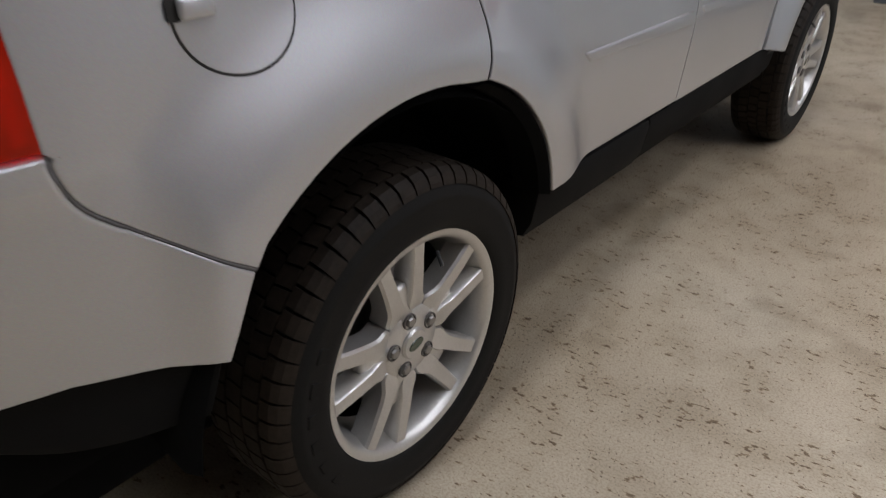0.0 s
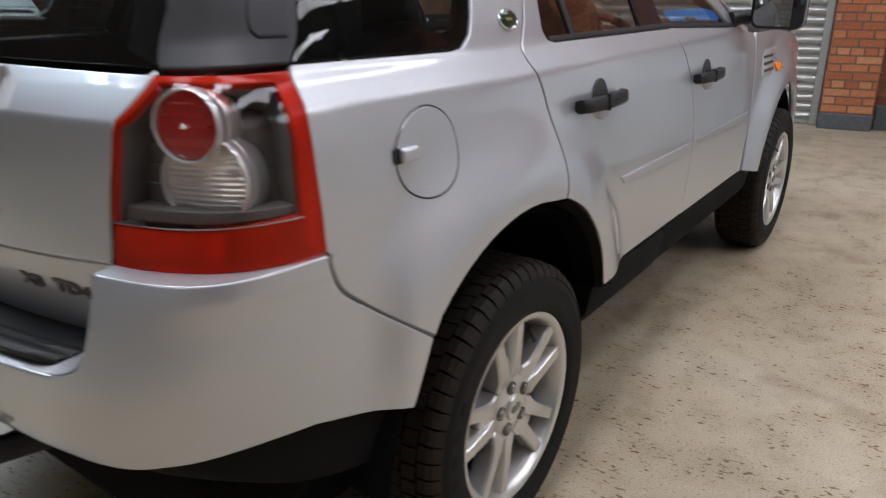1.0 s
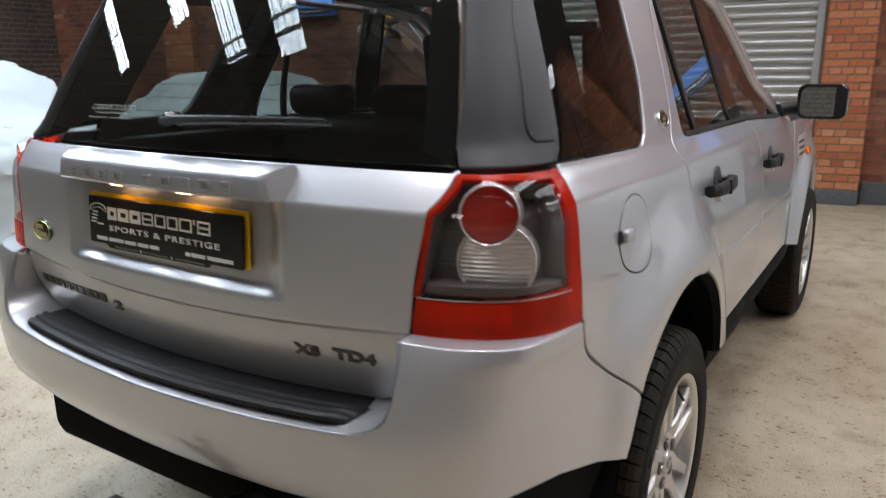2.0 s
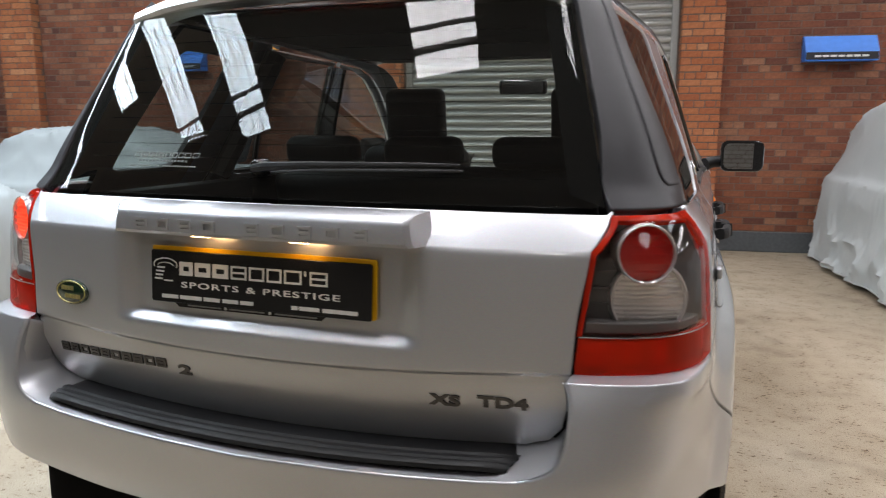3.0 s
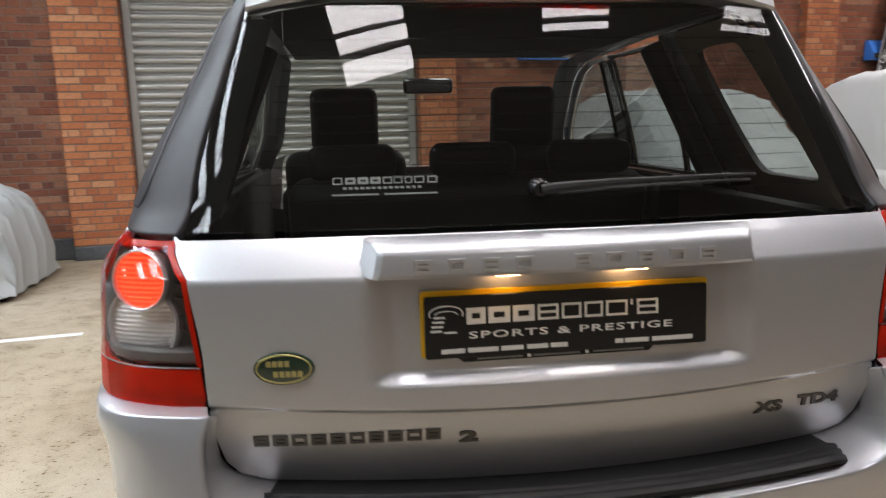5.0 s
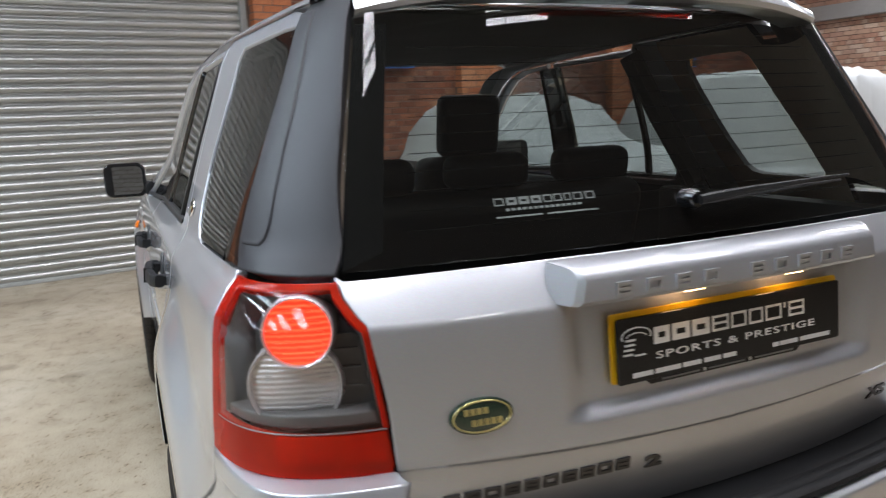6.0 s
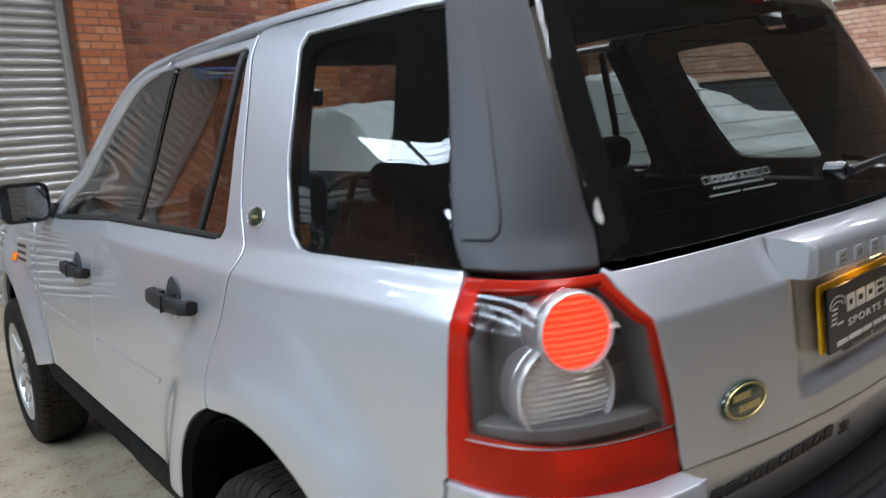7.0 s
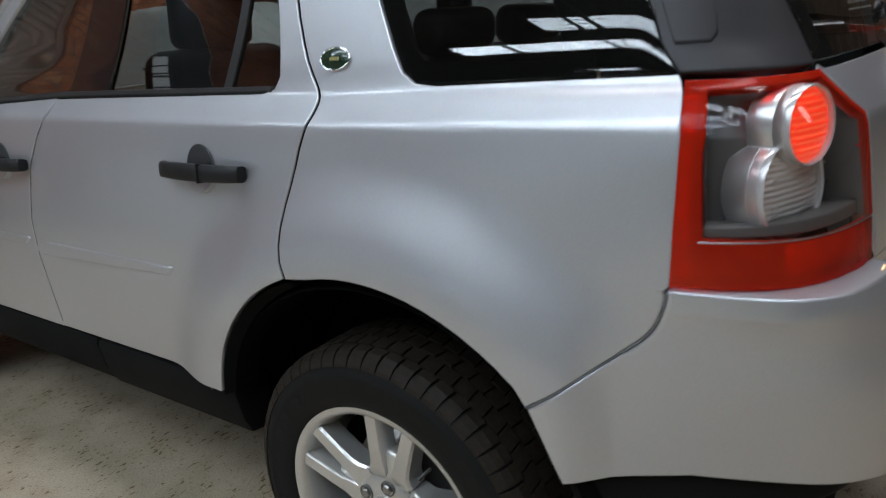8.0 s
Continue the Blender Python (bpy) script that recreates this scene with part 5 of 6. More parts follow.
part("mirror_glass", prism(rounded(-.10, -.027, .10, .027, .012), .002, pose(.02, 1.341, 1.553, 98, 0, 0)), CHROME, rvm)
# sticker inside the rear window: dealer's mark as plain bars
m = on_skin(x=-.315, z=1.293, off=-.0065)
sticker = new("window_sticker")
sticker.parent = gate
for k, (x0, x1) in enumerate([(-.094, -.076), (-.071, -.052), (-.048, -.029), (-.025, -.006), (-.002, .015), (.018, .034), (.038, .052), (.056, .074), (.080, .098)]):
    part("printed_mark", mark_frame((x1 - x0) / 2, .0068, .0045 if 0 < k < 4 else .0022, .0008, False, m @ Matrix.Translation(((x0 + x1) / 2, .017, 0))), STICKERINK, sticker)
bars([(-.075 + .0105 * k, -.068 + .0105 * k) for k in range(14)], .000, .0045, m, sticker, STICKERINK)
bars([(-.095, -.01), (.0, .098)], -.012, -.009, m, sticker, STICKERINK)

# ---- the hall: floor, walls, shutter, roof ----
WALL_Y, EAST, WEST, SOUTH, TOP = 6.4, 11.0, -9.5, -8.5, 4.9
SHUT0, SHUT1, SHUT_TOP = -1.68, 1.40, 3.7


def concrete():
    """Worn beige floor paint: broad grey and brown patches, fine grit, small chips down to the brown screed, a few dark stains."""
    m = mat("worn_painted_concrete", (0.45, 0.41, 0.34), 0.55)
    n, l, b = nodes_of(m)

    def turned(t, sx, sy, rz):
        k = n.new("ShaderNodeMapping")
        k.inputs["Scale"].default_value = (sx, sy, 1.0)
        k.inputs["Rotation"].default_value = (0, 0, rz)
        l.new(t.inputs["Vector"].links[0].from_socket, k.inputs["Vector"])
        l.new(k.outputs[0], t.inputs["Vector"])
        return t

    def total(a, ka, c):
        k = n.new("ShaderNodeMath")
        k.operation = "MULTIPLY_ADD"
        k.inputs[1].default_value = ka
        l.new(a, k.inputs[0])
        l.new(c, k.inputs[2])
        return k.outputs[0]

    broad, mid, grit = tex(m, "ShaderNodeTexNoise", .8, 5), tex(m, "ShaderNodeTexNoise", 7, 5), tex(m, "ShaderNodeTexNoise", 170, 3)
    chip = turned(tex(m, "ShaderNodeTexNoise", 34, 6), 1.0, 2.1, .5)
    speck = turned(tex(m, "ShaderNodeTexNoise", 95, 4), 1.3, 1.0, -.3)
    stain = tex(m, "ShaderNodeTexNoise", 2.6, 7)
    base = ramp(m, broad.outputs[0], [(.3, (.34, .275, .195)), (.5, (.41, .343, .252)), (.7, (.465, .408, .318))])
    c = mix(m, .5, base, ramp(m, mid.outputs[0], [(.34, (.74, .70, .63)), (.6, (1.04, 1.04, 1.04))]), "MULTIPLY")
    c = mix(m, .75, c, ramp(m, grit.outputs[0], [(.36, (.74, .70, .65)), (.52, (1, 1, 1)), (.68, (1.10, 1.10, 1.08))]), "MULTIPLY")
    wear = total(mid.outputs[0], .35, chip.outputs[0])
    chips = ramp(m, wear, [(.490, (.30, .235, .17)), (.527, (.62, .54, .45)), (.555, (1, 1, 1))])
    c = mix(m, .9, c, chips, "MULTIPLY")
    dots = total(broad.outputs[0], .25, speck.outputs[0])
    c = mix(m, .85, c, ramp(m, dots, [(.45, (.34, .28, .22)), (.487, (1, 1, 1))]), "MULTIPLY")
    pale = ramp(m, total(broad.outputs[0], -.2, speck.outputs[0]), [(.54, (1, 1, 1)), (.60, (1.22, 1.22, 1.20))])
    c = mix(m, .6, c, pale, "MULTIPLY")
    c = mix(m, .7, c, ramp(m, stain.outputs[0], [(.30, (.52, .48, .42)), (.42, (1, 1, 1))]), "MULTIPLY")
    put(m, c, "Base Color")
    put(m, ramp(m, wear, [(.48, (.85,) * 3), (.56, (.50,) * 3)]), "Roughness")
    bump(m, wear, .18, .004)
    return m


def brick_mat(name, tones, soot=0.35):
    m = mat(name, tones[0], 0.85)
    n, l, b = nodes_of(m)
    g, o = n.new("ShaderNodeNewGeometry"), n.new("ShaderNodeObjectInfo")
    add = n.new("ShaderNodeMath")
    add.operation = "ADD"
    l.new(g.outputs["Random Per Island"], add.inputs[0])
    l.new(o.outputs["Random"], add.inputs[1])
    fr = n.new("ShaderNodeMath")
    fr.operation = "FRACT"
    l.new(add.outputs[0], fr.inputs[0])
    base = ramp(m, fr.outputs[0], [(k / (len(tones) - 1), c) for k, c in enumerate(tones)])
    fine, broad = tex(m, "ShaderNodeTexNoise", 40, 6), tex(m, "ShaderNodeTexNoise", .9, 5)
    c = mix(m, .6, base, ramp(m, fine.outputs[0], [(.3, (.62, .58, .56)), (.65, (1.1, 1.08, 1.05))]), "MULTIPLY")
    c = mix(m, soot, c, ramp(m, broad.outputs[0], [(.35, (.45, .42, .42)), (.6, (1.1, 1.1, 1.1))]), "MULTIPLY")
    put(m, c, "Base Color")
    bump(m, fine.outputs[0], .5, .004)
    return m


CONCRETE = concrete()
BRICK = brick_mat("red_brick", [(.24, .072, .034), (.29, .098, .046), (.19, .058, .031), (.32, .120, .058), (.13, .046, .030), (.26, .082, .038), (.34, .165, .095), (.21, .062, .031)], .85)
ORANGEBRICK = brick_mat("orange_brick", [(.42, .135, .050), (.50, .185, .075), (.35, .105, .042), (.46, .155, .060), (.54, .25, .12)], .5)
PALEBRICK = brick_mat("pale_old_brick", [(.50, .29, .20), (.60, .42, .30), (.44, .23, .16), (.68, .54, .42), (.53, .33, .24)], .3)
DARKBRICK = brick_mat("bounce_cut_brick", [(.05, .035, .03), (.07, .045, .035), (.04, .03, .028)], .5)
FILLBRICK = brick_mat("pale_fill_brick", [(.36, .34, .31), (.40, .38, .35), (.32, .30, .27)], .2)
MORTAR = grained("sooty_mortar", (.15, .095, .072), .95, scale=60, amount=.3)
PLINTH = grained("grey_painted_plinth", (.075, .08, .085), .7, scale=30, amount=.3)
GALV = grained("galvanised_slat", (.47, .47, .45), .34, .80, scale=40, amount=.12, bumps=.04, big=1.2)
RAIL = grained("grey_steel_guide", (.40, .40, .38), .5, .4, scale=60)
ROOFING = grained("dark_roof_sheet", (.075, .064, .054), .8, scale=20, amount=.3)
COVER = grained("grey_car_cover", (.38, .40, .40), .75, scale=300, amount=.06, bumps=.12, big=1.5)
COVER2 = grained("pale_car_cover", (.50, .525, .525), .72, scale=300, amount=.05, bumps=.12, big=1.5)
BLUE = grained("blue_sign_board", (.05, .22, .72), .4, scale=20, amount=.1, bumps=0)
BANNER = grained("black_banner_cloth", (.018, .017, .019), .7, scale=200, amount=.2)
ORANGE = mat("orange_print", (.85, .33, .03), .6)
LINEPAINT = grained("worn_white_line", (.68, .68, .66), .6, scale=25, amount=.15)


def structure(name, bm, material, label="", category=""):
    ob = part(name, bm, material, None, "", smooth=False)
    ob.matrix_basis = HALL
    return tagged(ob, label, category, kind="structure")


floor = structure("floor", box_bm((WEST - .3, SOUTH - .3, -.2), (EAST + .3, WALL_Y + .4, 0)), CONCRETE, "worn beige painted concrete floor with pitting", "floor")


def brick_faces(spans, z0, z1, origin, along, out, rnd, proud=.004, length=.215, height=.065, joint=.010):
    """Lists of bricks for a wall face: each a box with five faces. spans: stretches along the wall."""
    boxes = []
    row = 0
    z = z0
    while z + height <= z1 + .001:
        head = row % 4 == 3
        ln = .1025 if head else length
        for a, b in spans:
            x = a - (0 if row % 2 == 0 else (ln + joint) / 2)
            while x < b - .02:
                p, q = max(x, a), min(x + ln, b)
                if q - p > .03:
                    boxes.append((p, q, z + rnd.uniform(-.002, .002), z + height + rnd.uniform(-.002, .002), proud + rnd.uniform(-.003, .004)))
                x += ln + joint
        z += height + joint
        row += 1
    verts, faces = [], []
    o, al, ou = Vector(origin), Vector(along), Vector(out)
    for p, q, za, zb, d in boxes:
        k = len(verts)
        c = .004
        for x, zz, dd in ((p, za, 0), (q, za, 0), (q, zb, 0), (p, zb, 0), (p + c, za + c, d), (q - c, za + c, d), (q - c, zb - c, d), (p + c, zb - c, d)):
            verts.append(o + al * x + Vector((0, 0, zz)) + ou * dd)
        faces += [(k + 4, k + 5, k + 6, k + 7), (k, k + 1, k + 5, k + 4), (k + 1, k + 2, k + 6, k + 5), (k + 2, k + 3, k + 7, k + 6), (k + 3, k, k + 4, k + 7)]
    return verts, faces


def bricks(name, parent, material, spans, z0, z1, origin, along, out, seed=1, single=None):
    """Brickwork on one face; single = (from, to, top): there each brick is a part of its own."""
    v, f = brick_faces(spans, z0, z1, origin, along, out, random.Random(seed))
    keep_v, keep_f = [], []
    for k in range(0, len(v), 8):
        c = sum(v[k:k + 8], Vector()) / 8
        if single and single[0] <= c.x <= single[1] and c.z <= single[2]:
            size = tuple(round((v[k + 2] - v[k])[i] / .004) for i in range(3))
            if size not in BRICK_MESHES:
                me = bpy.data.meshes.new("brick")
                me.from_pydata([p - c for p in v[k:k + 8]], [], [tuple(i - k for i in q) for q in f[k // 8 * 5:k // 8 * 5 + 5]])
                me.materials.append(material)
                BRICK_MESHES[size] = me
            b = new("brick", BRICK_MESHES[size])
            b.parent = parent
            b.matrix_basis = Matrix.Translation(c)
            continue
        n = len(keep_v)
        keep_v += v[k:k + 8]
        keep_f += [tuple(i - k + n for i in q) for q in f[k // 8 * 5:k // 8 * 5 + 5]]
    me = bpy.data.meshes.new(name)
    me.from_pydata(keep_v, [], keep_f)
    ob = mesh_ob(name, me, material, parent)
    ob["kind"] = "stuff"
    return ob


BRICK_MESHES = {}
# north wall round the shutter
wall = structure("wall_north", box_bm((SHUT1, WALL_Y, 0), (EAST, WALL_Y + .33, TOP)), MORTAR, "red brick wall with soot and lime mortar", "wall")
wall_l = structure("wall_north_west", box_bm((WEST, WALL_Y, 0), (SHUT0, WALL_Y + .33, TOP)), MORTAR, "red brick wall with soot and lime mortar", "wall")
lintel = structure("wall_over_shutter", box_bm((SHUT0, WALL_Y + .003, SHUT_TOP), (SHUT1, WALL_Y + .33, TOP)), MORTAR, "brick wall over the shutter", "wall")
PIERS = [(1.42, 1.85), (4.05, 4.62), (6.7, 7.2), (-2.33, -1.70), (-7.1, -6.6)]
right = [(1.86, 4.04), (4.63, 6.69), (7.21, EAST)]
left = [(WEST, -7.11), (-6.59, -2.34)]
bricks("brick_courses", wall, BRICK, right, .235, TOP, (0, WALL_Y, 0), (1, 0, 0), (0, -1, 0), 2, (1.86, 2.9, 2.2))
bricks("brick_courses", wall_l, BRICK, left, .235, TOP, (0, WALL_Y, 0), (1, 0, 0), (0, -1, 0), 3)
bricks("brick_courses", lintel, BRICK, [(SHUT0, SHUT1)], SHUT_TOP + .02, TOP, (0, WALL_Y, 0), (1, 0, 0), (0, -1, 0), 4)
for i, (a, b) in enumerate(PIERS):
    p = structure("wall_pier", box_bm((a, WALL_Y - .14, 0), (b, WALL_Y, TOP)), MORTAR, "orange brick pier on the wall", "pier")
    BRICK_MESHES.clear()
    bricks("brick_courses", p, ORANGEBRICK, [(a, b)], .16, TOP, (0, WALL_Y - .14, 0), (1, 0, 0), (0, -1, 0), 10 + i, (a, b, 2.9) if i in (0, 3) else None)
    bricks("brick_courses", p, ORANGEBRICK, [(0, .14)], .16, TOP, (a, WALL_Y - .14, 0), (0, 1, 0), (-1, 0, 0), 30 + i)
    bricks("brick_courses", p, ORANGEBRICK, [(0, .14)], .16, TOP, (b, WALL_Y - .14, 0), (0, 1, 0), (1, 0, 0), 50 + i)
    structure("plinth", box_bm((a - .012, WALL_Y - .155, 0), (b + .012, WALL_Y - .001, .145), .008, 1), PLINTH, "grey painted plinth at the pier's foot", "plinth")
for a, b in right + left:
    structure("plinth", box_bm((a + .02, WALL_Y - .03, 0), (b - .02, WALL_Y - .001, .225), .008, 1), PLINTH, "grey painted plinth at the wall's foot", "plinth")
east = structure("wall_east", box_bm((EAST, SOUTH, 0), (EAST + .3, WALL_Y, TOP)), MORTAR, "pale mottled old brick wall", "wall")
bricks("brick_courses", east, PALEBRICK, [(0, WALL_Y - SOUTH)], .0, TOP, (EAST, SOUTH, 0), (0, 1, 0), (-1, 0, 0), 70)
structure("wall_beam", box_bm((EAST - .16, SOUTH, 2.74), (EAST - .005, WALL_Y - .01, 2.98), .01, 1), RAIL, "pale steel beam along the brick wall", "beam")
structure("wall_ledge", box_bm((EAST - .09, SOUTH, 1.72), (EAST - .005, WALL_Y - .01, 1.80), .012, 1), PALEBRICK, "weathered stone ledge on the brick wall", "ledge")
structure("dado", box_bm((EAST - .03, SOUTH, .0), (EAST - .008, WALL_Y - .01, 1.715)), PLINTH, "dark grey painted dado on the brick wall", "wall")
# side wall's brick is made near black to keep bounce off the bumper
west = structure("wall_west", box_bm((WEST - .3, SOUTH, 0), (WEST, WALL_Y, TOP)), MORTAR, "brick side wall, made near black to cut bounced light", "wall")
bricks("brick_courses", west, DARKBRICK, [(0, WALL_Y - SOUTH)], .0, TOP, (WEST, SOUTH, 0), (0, 1, 0), (1, 0, 0), 71)
# unseen rear wall, made pale to throw light on the car's tail
south = structure("wall_south", box_bm((WEST, SOUTH - .3, 0), (EAST, SOUTH, TOP)), MORTAR, "unseen pale brick rear wall, added to brighten the car's tail", "wall")
bricks("brick_courses", south, FILLBRICK, [(WEST, EAST)], .0, TOP, (0, SOUTH, 0), (1, 0, 0), (0, 1, 0), 72)

# roller shutter
shutter = tagged(new("roller_shutter"), "closed galvanised roller shutter with curved slats", "shutter", kind="structure")
shutter.matrix_basis = HALL
pitch = .0902
slat_v, slat_f = [], []
prof = [(0, 0), (.008, .0015), (.008, .006), (-.008, .0085), (-.017, .018), (-.022, .033), (-.022, .040), (-.017, .053), (-.008, .063), (.008, .0665), (.008, .0715), (0, .0755)]
for x in (SHUT0 + .03, SHUT1 - .03):
    slat_v += [(x, y * 1.1, z * pitch / .0755) for y, z in prof]
k = len(prof)
slat_f = [(j, j + k, j + k + 1, j + 1) for j in range(k - 1)]
slat_me = bpy.data.meshes.new("slat")
slat_me.from_pydata(slat_v, [], slat_f)
slat_me.shade_smooth()
slat_me.set_sharp_from_angle(angle=radians(50))
slat_me.materials.append(GALV)
for i in range(int((SHUT_TOP + .05) / pitch)):
    s = new("slat", slat_me)
    s.parent = shutter
    s.matrix_basis = pose(0, WALL_Y + .10, .03 + i * pitch)
part("bottom_rail", box_bm((SHUT0 + .03, WALL_Y + .075, .0), (SHUT1 - .03, WALL_Y + .115, .04), .006, 1), RAIL, shutter)
for x in (SHUT0, SHUT1 - .07):
    part("guide_rail", box_bm((x, WALL_Y + .03, 0), (x + .07, WALL_Y + .13, SHUT_TOP + .1), .006, 1), RAIL, shutter)

# roof: sheets between the roof lights, with purlins across
roof_bm = bmesh.new()
def roof_row(y0, y1, holes):
    edges = [WEST] + [v for s in holes for v in (s - STRIP_W / 2, s + STRIP_W / 2)] + [EAST]
    for a, b in zip(edges[0::2], edges[1::2]):
        box_bm((a, y0, ROOF_Z - .02), (b, y1, ROOF_Z + .03), bm=roof_bm)


openings = STRIPS + [(x, y, y + 2.0) for x, y in BACK_FILL]
cuts = sorted({SOUTH, WALL_Y + .1} | {v for _, a, b in openings for v in (a, b)})
for a, b in zip(cuts, cuts[1:]):
    roof_row(a, b, sorted(x for x, n, f in openings if n <= a + .001 and f >= b - .001))
box_bm((WEST, SOUTH, ROOF_Z + .06), (EAST, WALL_Y + .1, ROOF_Z + .1), bm=roof_bm)
structure("ceiling", roof_bm, ROOFING, "dark sheeted roof with translucent roof lights", "roof")
for y, w in ((-2.03, .03), (-1.86, .02), (-.6, .03), (-.42, .02), (.55, .03), (.75, .02), (1.95, .03), (2.15, .02), (3.4, .03), (4.8, .03)):
    structure("purlin", box_bm((WEST, y - w / 2, ROOF_Z - .09), (EAST, y + w / 2, ROOF_Z - .035)), ROOFING, "dark steel roof purlin", "beam")

for sx, near, far in STRIPS:
    for k in (-.13, .0, .13):
        structure("glazing_bar", box_bm((sx + k - .001, near, ROOF_Z - .03), (sx + k + .001, far, ROOF_Z - .012)), RAIL, "thin glazing bar under a roof light", "beam")


# ---- covered cars ----
def covered_car(name, x, y, yaw, length, width, roof_h, hood, material, label, seed, lift=None, shoulder=.80, slope=1.0, upright=False):
    rnd = random.Random(seed)
    L, W = length, width / 2
    h = spline([(0, hood * .7), (.03, hood * .84), (.10, hood * .92), (.28, hood), (.40, roof_h - .12), (.50, roof_h - .01), (.60, roof_h), (.72, roof_h - .03), (.86, roof_h - .28), (.95, hood), (.985, hood * .9), (1, hood * .75)])
    if upright:      # a tall tail that drops almost straight
        h = spline([(0, hood * .7), (.03, hood * .84), (.10, hood * .92), (.26, hood), (.38, roof_h - .12), (.48, roof_h - .01), (.60, roof_h), (.86, roof_h - .01), (.95, roof_h - .05), (.985, roof_h - .13), (1, roof_h - .30)])
    plan = spline([(0, .62), (.04, .82), (.12, .97), (.3, 1.0), (.75, 1.0), (.9, .95), (.97, .80), (1, .62)])
    bm = bmesh.new()
    n, rows = 150, []
    ph = rnd.uniform(0, 9)
    for i in range(n + 1):
        t = i / n
        hh, w = h(t), W * plan(t)
        body = min(shoulder, hh * .93)
        side = spline([(0, 0.05), (.12, .3), (.25, .55), (.36, body - .06), (.42, body), (.55, body + (hh - body) * .45), (.68, body + (hh - body) * .93), (.78, hh), (1, hh + .012)])
        wid = spline([(0, w + .03), (.12, w + .015), (.25, w), (.36, w - .03), (.42, w - .09), (.55, w - .22 * slope), (.68, w - .34 * slope), (.78, w * .42), (1, 0)])
        row = []
        for k in range(-46, 47):
            s = 1 - abs(k) / 46
            px, pz = wid(s) * (1 if k >= 0 else -1), side(s)
            py = (t - .5) * L
            q = Vector((px, py, pz))
            low = 1 - smooth(.0, .45, s)
            wob = noise.noise(Vector((py * .9, seed, k * .02)))
            fold = (1 - abs(math.sin(py * 4.2 + ph + 4 * wob + pz * .9))) ** 4 * .055 * low + (1 - abs(math.sin(py * 11 + 6 * wob - pz * 1.7))) ** 6 * .016 * low
            ridge = 1 - abs(noise.noise(Vector((px * 2.2 + pz, py * 1.6 + pz * 1.5, pz * 2.2)) + Vector((seed, 0, 0))))
            fine_r = 1 - abs(noise.noise(Vector((px * 5, py * 4, pz * 6)) + Vector((0, seed, 0))))
            cr = ridge ** 9 * .040 + fine_r ** 12 * .016 - .018
            sgn = 1 if k >= 0 else -1
            px += sgn * (fold + cr * (.4 + low)) if s < .7 else 0
            pz += cr * .8 * smooth(.3, .6, s) + (.03 * noise.noise(Vector((py * 2, seed * 3, sgn))) if s == 0 else 0)
            py += (fold * .5 + cr * .6) * (1 if t > .5 else -1) * (smooth(.1, 0, t) + smooth(.9, 1, t))
            if lift is not None and k < 0 and pz < .6:
                up = .46 * max(0, 1 - ((py - lift) / .40) ** 2) ** .5
                pz = max(pz, up + (pz * .2))
            row.append(bm.verts.new((px, py, max(pz, .012))))
        rows.append(row)
    for a, b in zip(rows, rows[1:]):
        for j in range(92):
            bm.faces.new((a[j], b[j], b[j + 1], a[j + 1]))
    for row, s in ((rows[0], -1), (rows[-1], 1)):
        low = [bm.verts.new((v.co.x * .96, v.co.y + s * (.05 + .03 * noise.noise(v.co * 4)), .03 + .02 * abs(noise.noise(v.co * 5)))) for v in row]
        mid = [bm.verts.new(((a.co.x + b.co.x) / 2, b.co.y + s * .015, (a.co.z + b.co.z) / 2)) for a, b in zip(row, low)]
        for p, q in ((row, mid), (mid, low)):
            for j in range(92):
                bm.faces.new((p[j], q[j], q[j + 1], p[j + 1]))
    bmesh.ops.recalc_face_normals(bm, faces=bm.faces[:])
    ob = tagged(new(name), label, "car cover")
    edges = [[rows[i][k].co.copy() for i in range(0, n + 1, 3)] for k in (0, 92)]
    seams = [[rows[i][k].co.copy() for i in range(20, n - 15, 2)] for k in (34, 58)]
    c = part("cover_cloth", bm, material, ob)
    for line in edges:
        part("hem", tube(line, .011, 6), material, ob, "gathered elastic hem")
    for line in seams:
        part("stitched_seam", tube(line, .004, 5), material, c)
    ob.matrix_basis = HALL @ pose(x, y, 0, 0, 0, yaw)
    return ob


left_car = covered_car("covered_car", -4.58, 5.26, 86, 4.2, 1.78, 1.36, 0.96, COVER, "car under a crumpled grey dust cover, one wheel showing", 3, lift=-.9)
covered_car("covered_car", -5.92, 2.45, 86, 4.2, 1.85, 1.50, 1.02, COVER, "low car under a grey dust cover by the side wall", 14)
covered_car("covered_car", 3.80, 4.62, 0, 3.5, 1.98, 1.64, 1.14, COVER2, "car under a pale grey dust cover with deep folds", 5, shoulder=.92, slope=.75)
covered_car("covered_car", 6.50, 4.40, 180, 3.8, 1.95, 1.80, 1.15, COVER2, "tall car under a pale grey dust cover, upright tail", 8, slope=.5, upright=True)
covered_car("covered_car", 9.10, 3.7, 0, 4.6, 1.90, 1.64, 1.22, COVER2, "car under a pale grey dust cover near the wall", 11)


# the wheel that shows under the lifted hem
lw = new("wheel")
lw.parent = left_car
part("tyre", revolve([(.225, -.09), (.24, -.105), (.30, -.108), (.32, -.09), (.325, 0), (.32, .09), (.30, .108), (.24, .105), (.225, .09)], 48), RUBBER, lw)
part("rim", revolve([(.0, .03), (.06, .06), (.10, .05), (.20, .075), (.215, .095), (.232, .10), (.232, .08)], 48), ALLOY, lw)
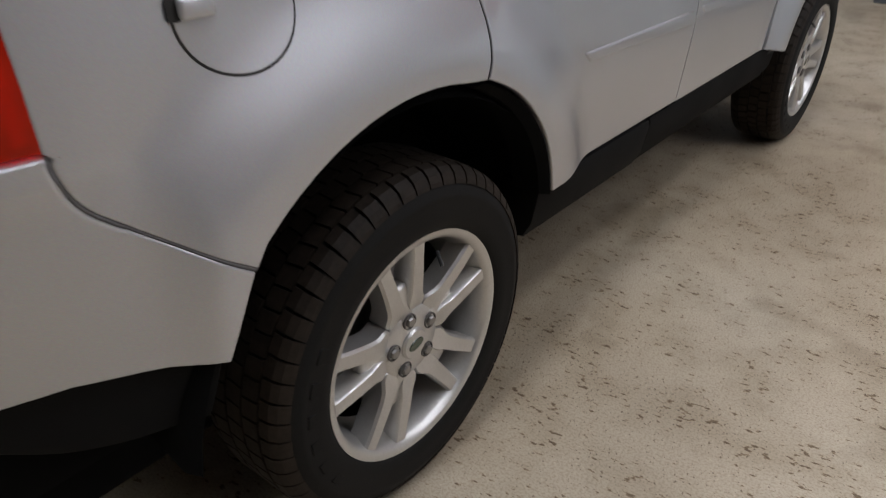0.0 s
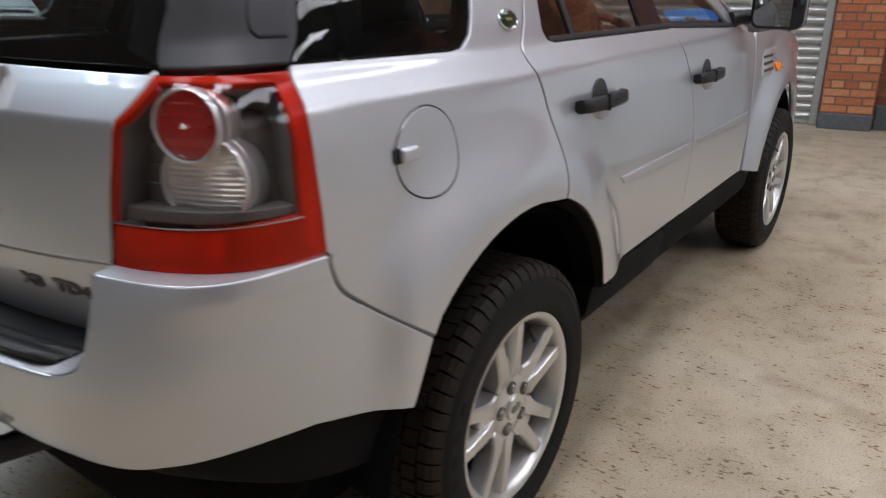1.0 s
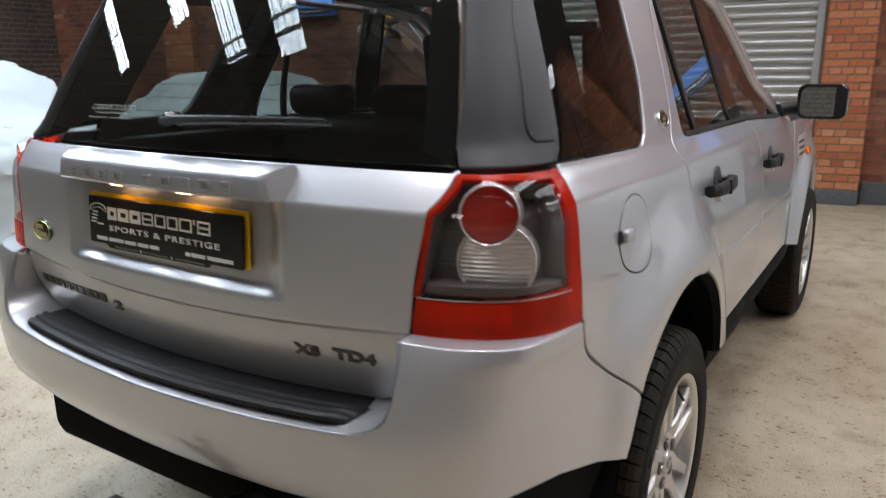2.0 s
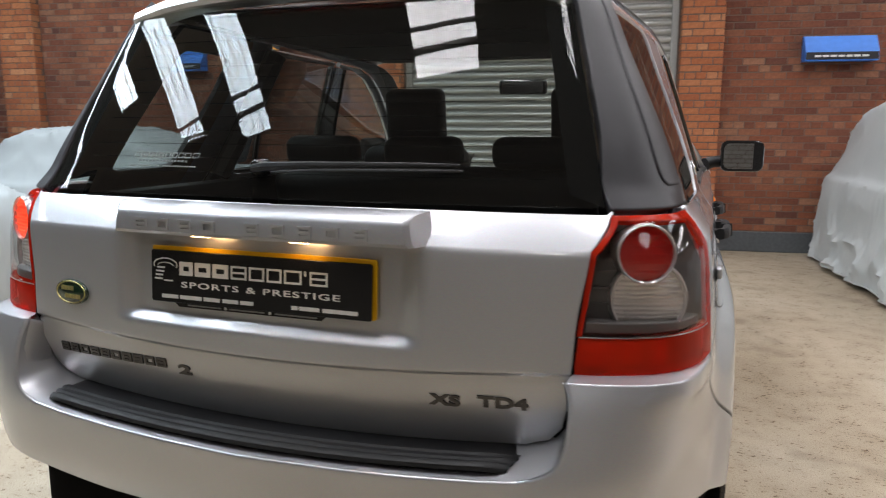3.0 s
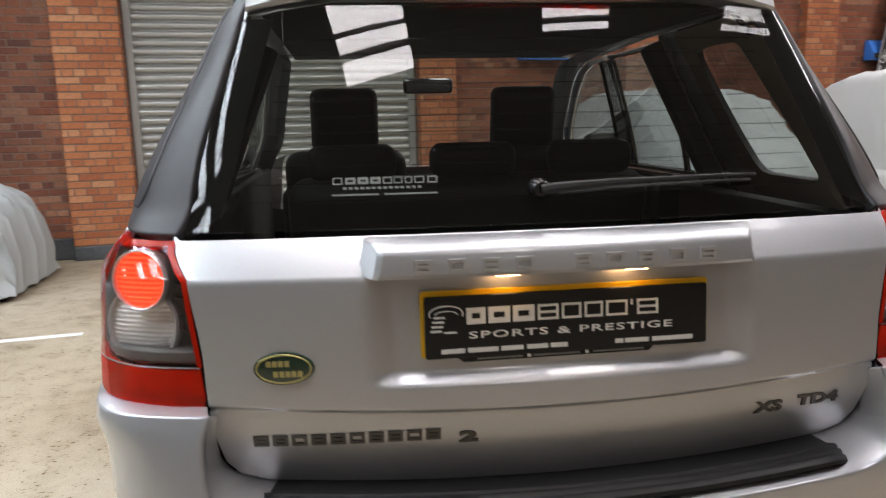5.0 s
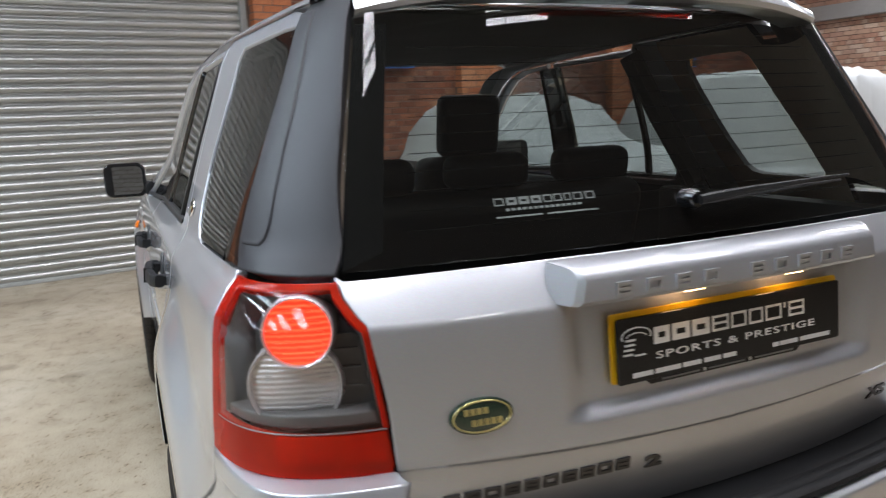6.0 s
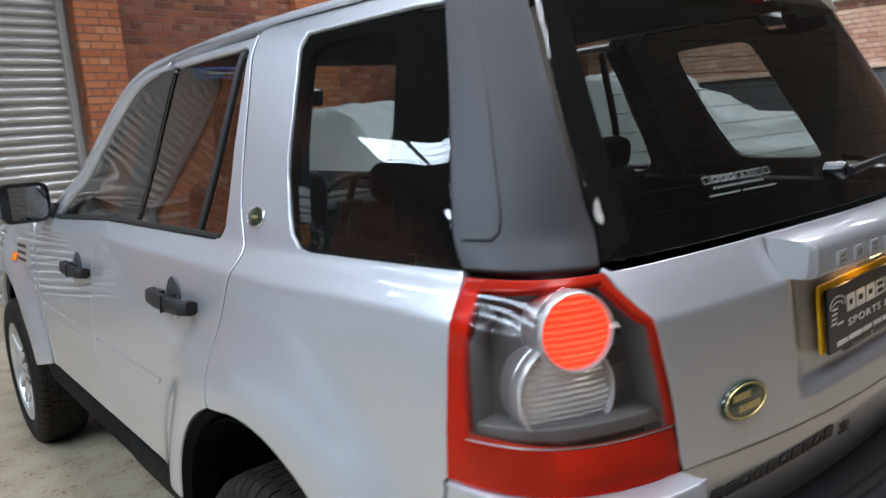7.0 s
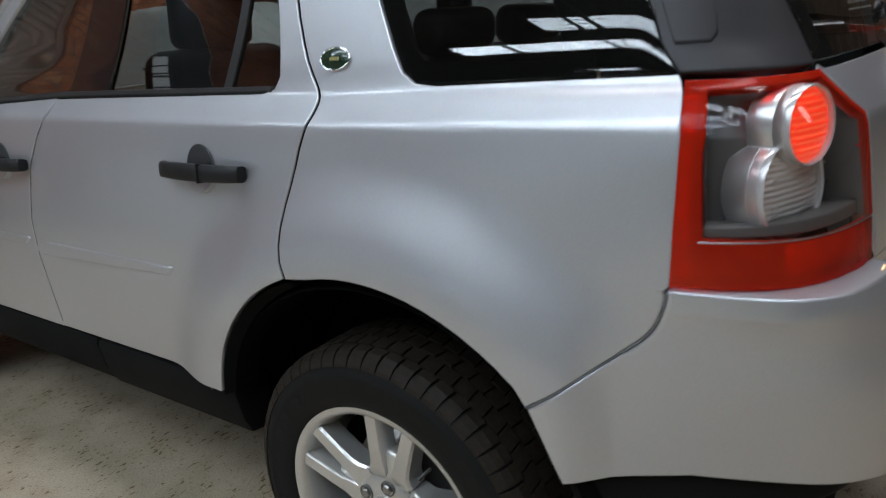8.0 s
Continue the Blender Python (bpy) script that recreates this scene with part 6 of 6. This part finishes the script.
for i in range(7):
    part("spoke", box_bm((.055, -.014, .05), (.092, .014, .222), .006, 2, m=pose(0, 0, 0, i * 360 / 7, 0, 0)), ALLOY, lw)
lw.matrix_basis = pose(-.74, -.9, .325, 0, 0, 180)


# ---- signs and banners ----
def wall_sign(x):
    s = tagged(new("wall_sign"), "blue wall box sign with a black strip", "sign", "blue signs")
    m = HALL @ pose(x, WALL_Y - .012, 2.05)
    part("sign_body", prism([(0, 0), (.16, 0), (.16, .10), (.05, .26), (0, .26)], .70, m @ pose(-.35, 0, 0) @ Matrix(((0, 0, 1, 0), (-1, 0, 0, 0), (0, 1, 0, 0), (0, 0, 0, 1))), bevel=.004, seg=1), BLUE, s)
    b = part("black_strip", box_bm((-.345, -.1645, .012), (.345, -.160, .088), .001, 1, m=m), BANNER, s)
    for k in range(7):
        part("printed_bar", box_bm((-.26 + k * .075, -.167, .038), (-.20 + k * .075, -.1642, .058), m=m), WHITEINK, s)


for x in (3.01, -4.58, 8.15):
    wall_sign(x)


def banner(x, y, lean):
    s = tagged(new("feather_banner"), "black feather banner with orange lettering", "banner", "feather banners")
    m = HALL @ pose(x, y, 0) @ pose(0, 0, 0, 90, 0, 0)
    outline = [(-.30, .9), (-.22, 1.35), (-.12, 2.2), (.02, 2.9), (.25, 3.5), (.55, 3.85), (.85, 3.95), (1.0, 3.85), (.95, 3.55), (.72, 3.0), (.42, 2.3), (.12, 1.5), (-.08, .95)]
    part("banner_cloth", prism([(a * lean, b) for a, b in outline], .006, m), BANNER, s)
    part("banner_pole", tube([m @ Vector((a * lean, b, -.004)) for a, b in [(-.30, .05)] + outline[:7]], .012, 8), STEEL, s)
    part("banner_foot", revolve([(0, 0), (.22, 0), (.22, .03), (.05, .05), (.0, .05)], 24, "Z", m=HALL @ pose(x - .30 * lean, y, 0)), STEEL, s)
    tm = m @ Matrix.Translation((-.13 * lean, 1.52, .007)) @ pose(0, 0, 0, 0, 0, 63 if lean > 0 else -63)
    words("Warranty", 0, -.14, .34, tm, s, ORANGE, depth=.001, width=1.15)
    words("The UK's Best Used", .22, .16, .12, tm, s, WHITEINK, depth=.001, width=.95)
    words("Car Warranty", .12, .03, .12, tm, s, WHITEINK, depth=.001, width=.62)
    bars([(1.2, 1.38), (1.42, 1.50), (1.54, 1.70), (1.74, 1.9)], -.12, .06, tm, s)
    return s


banner(-3.58, WALL_Y - .22, 1)
banner(8.0, WALL_Y - .22, 1)
line = part("floor_line", box_bm((-6.5, 3.28, .001), (-1.75, 3.35, .005)), LINEPAINT, None, smooth=False)
line.matrix_basis = HALL
tagged(line, "worn white painted line on the concrete floor", "floor line", kind="structure")
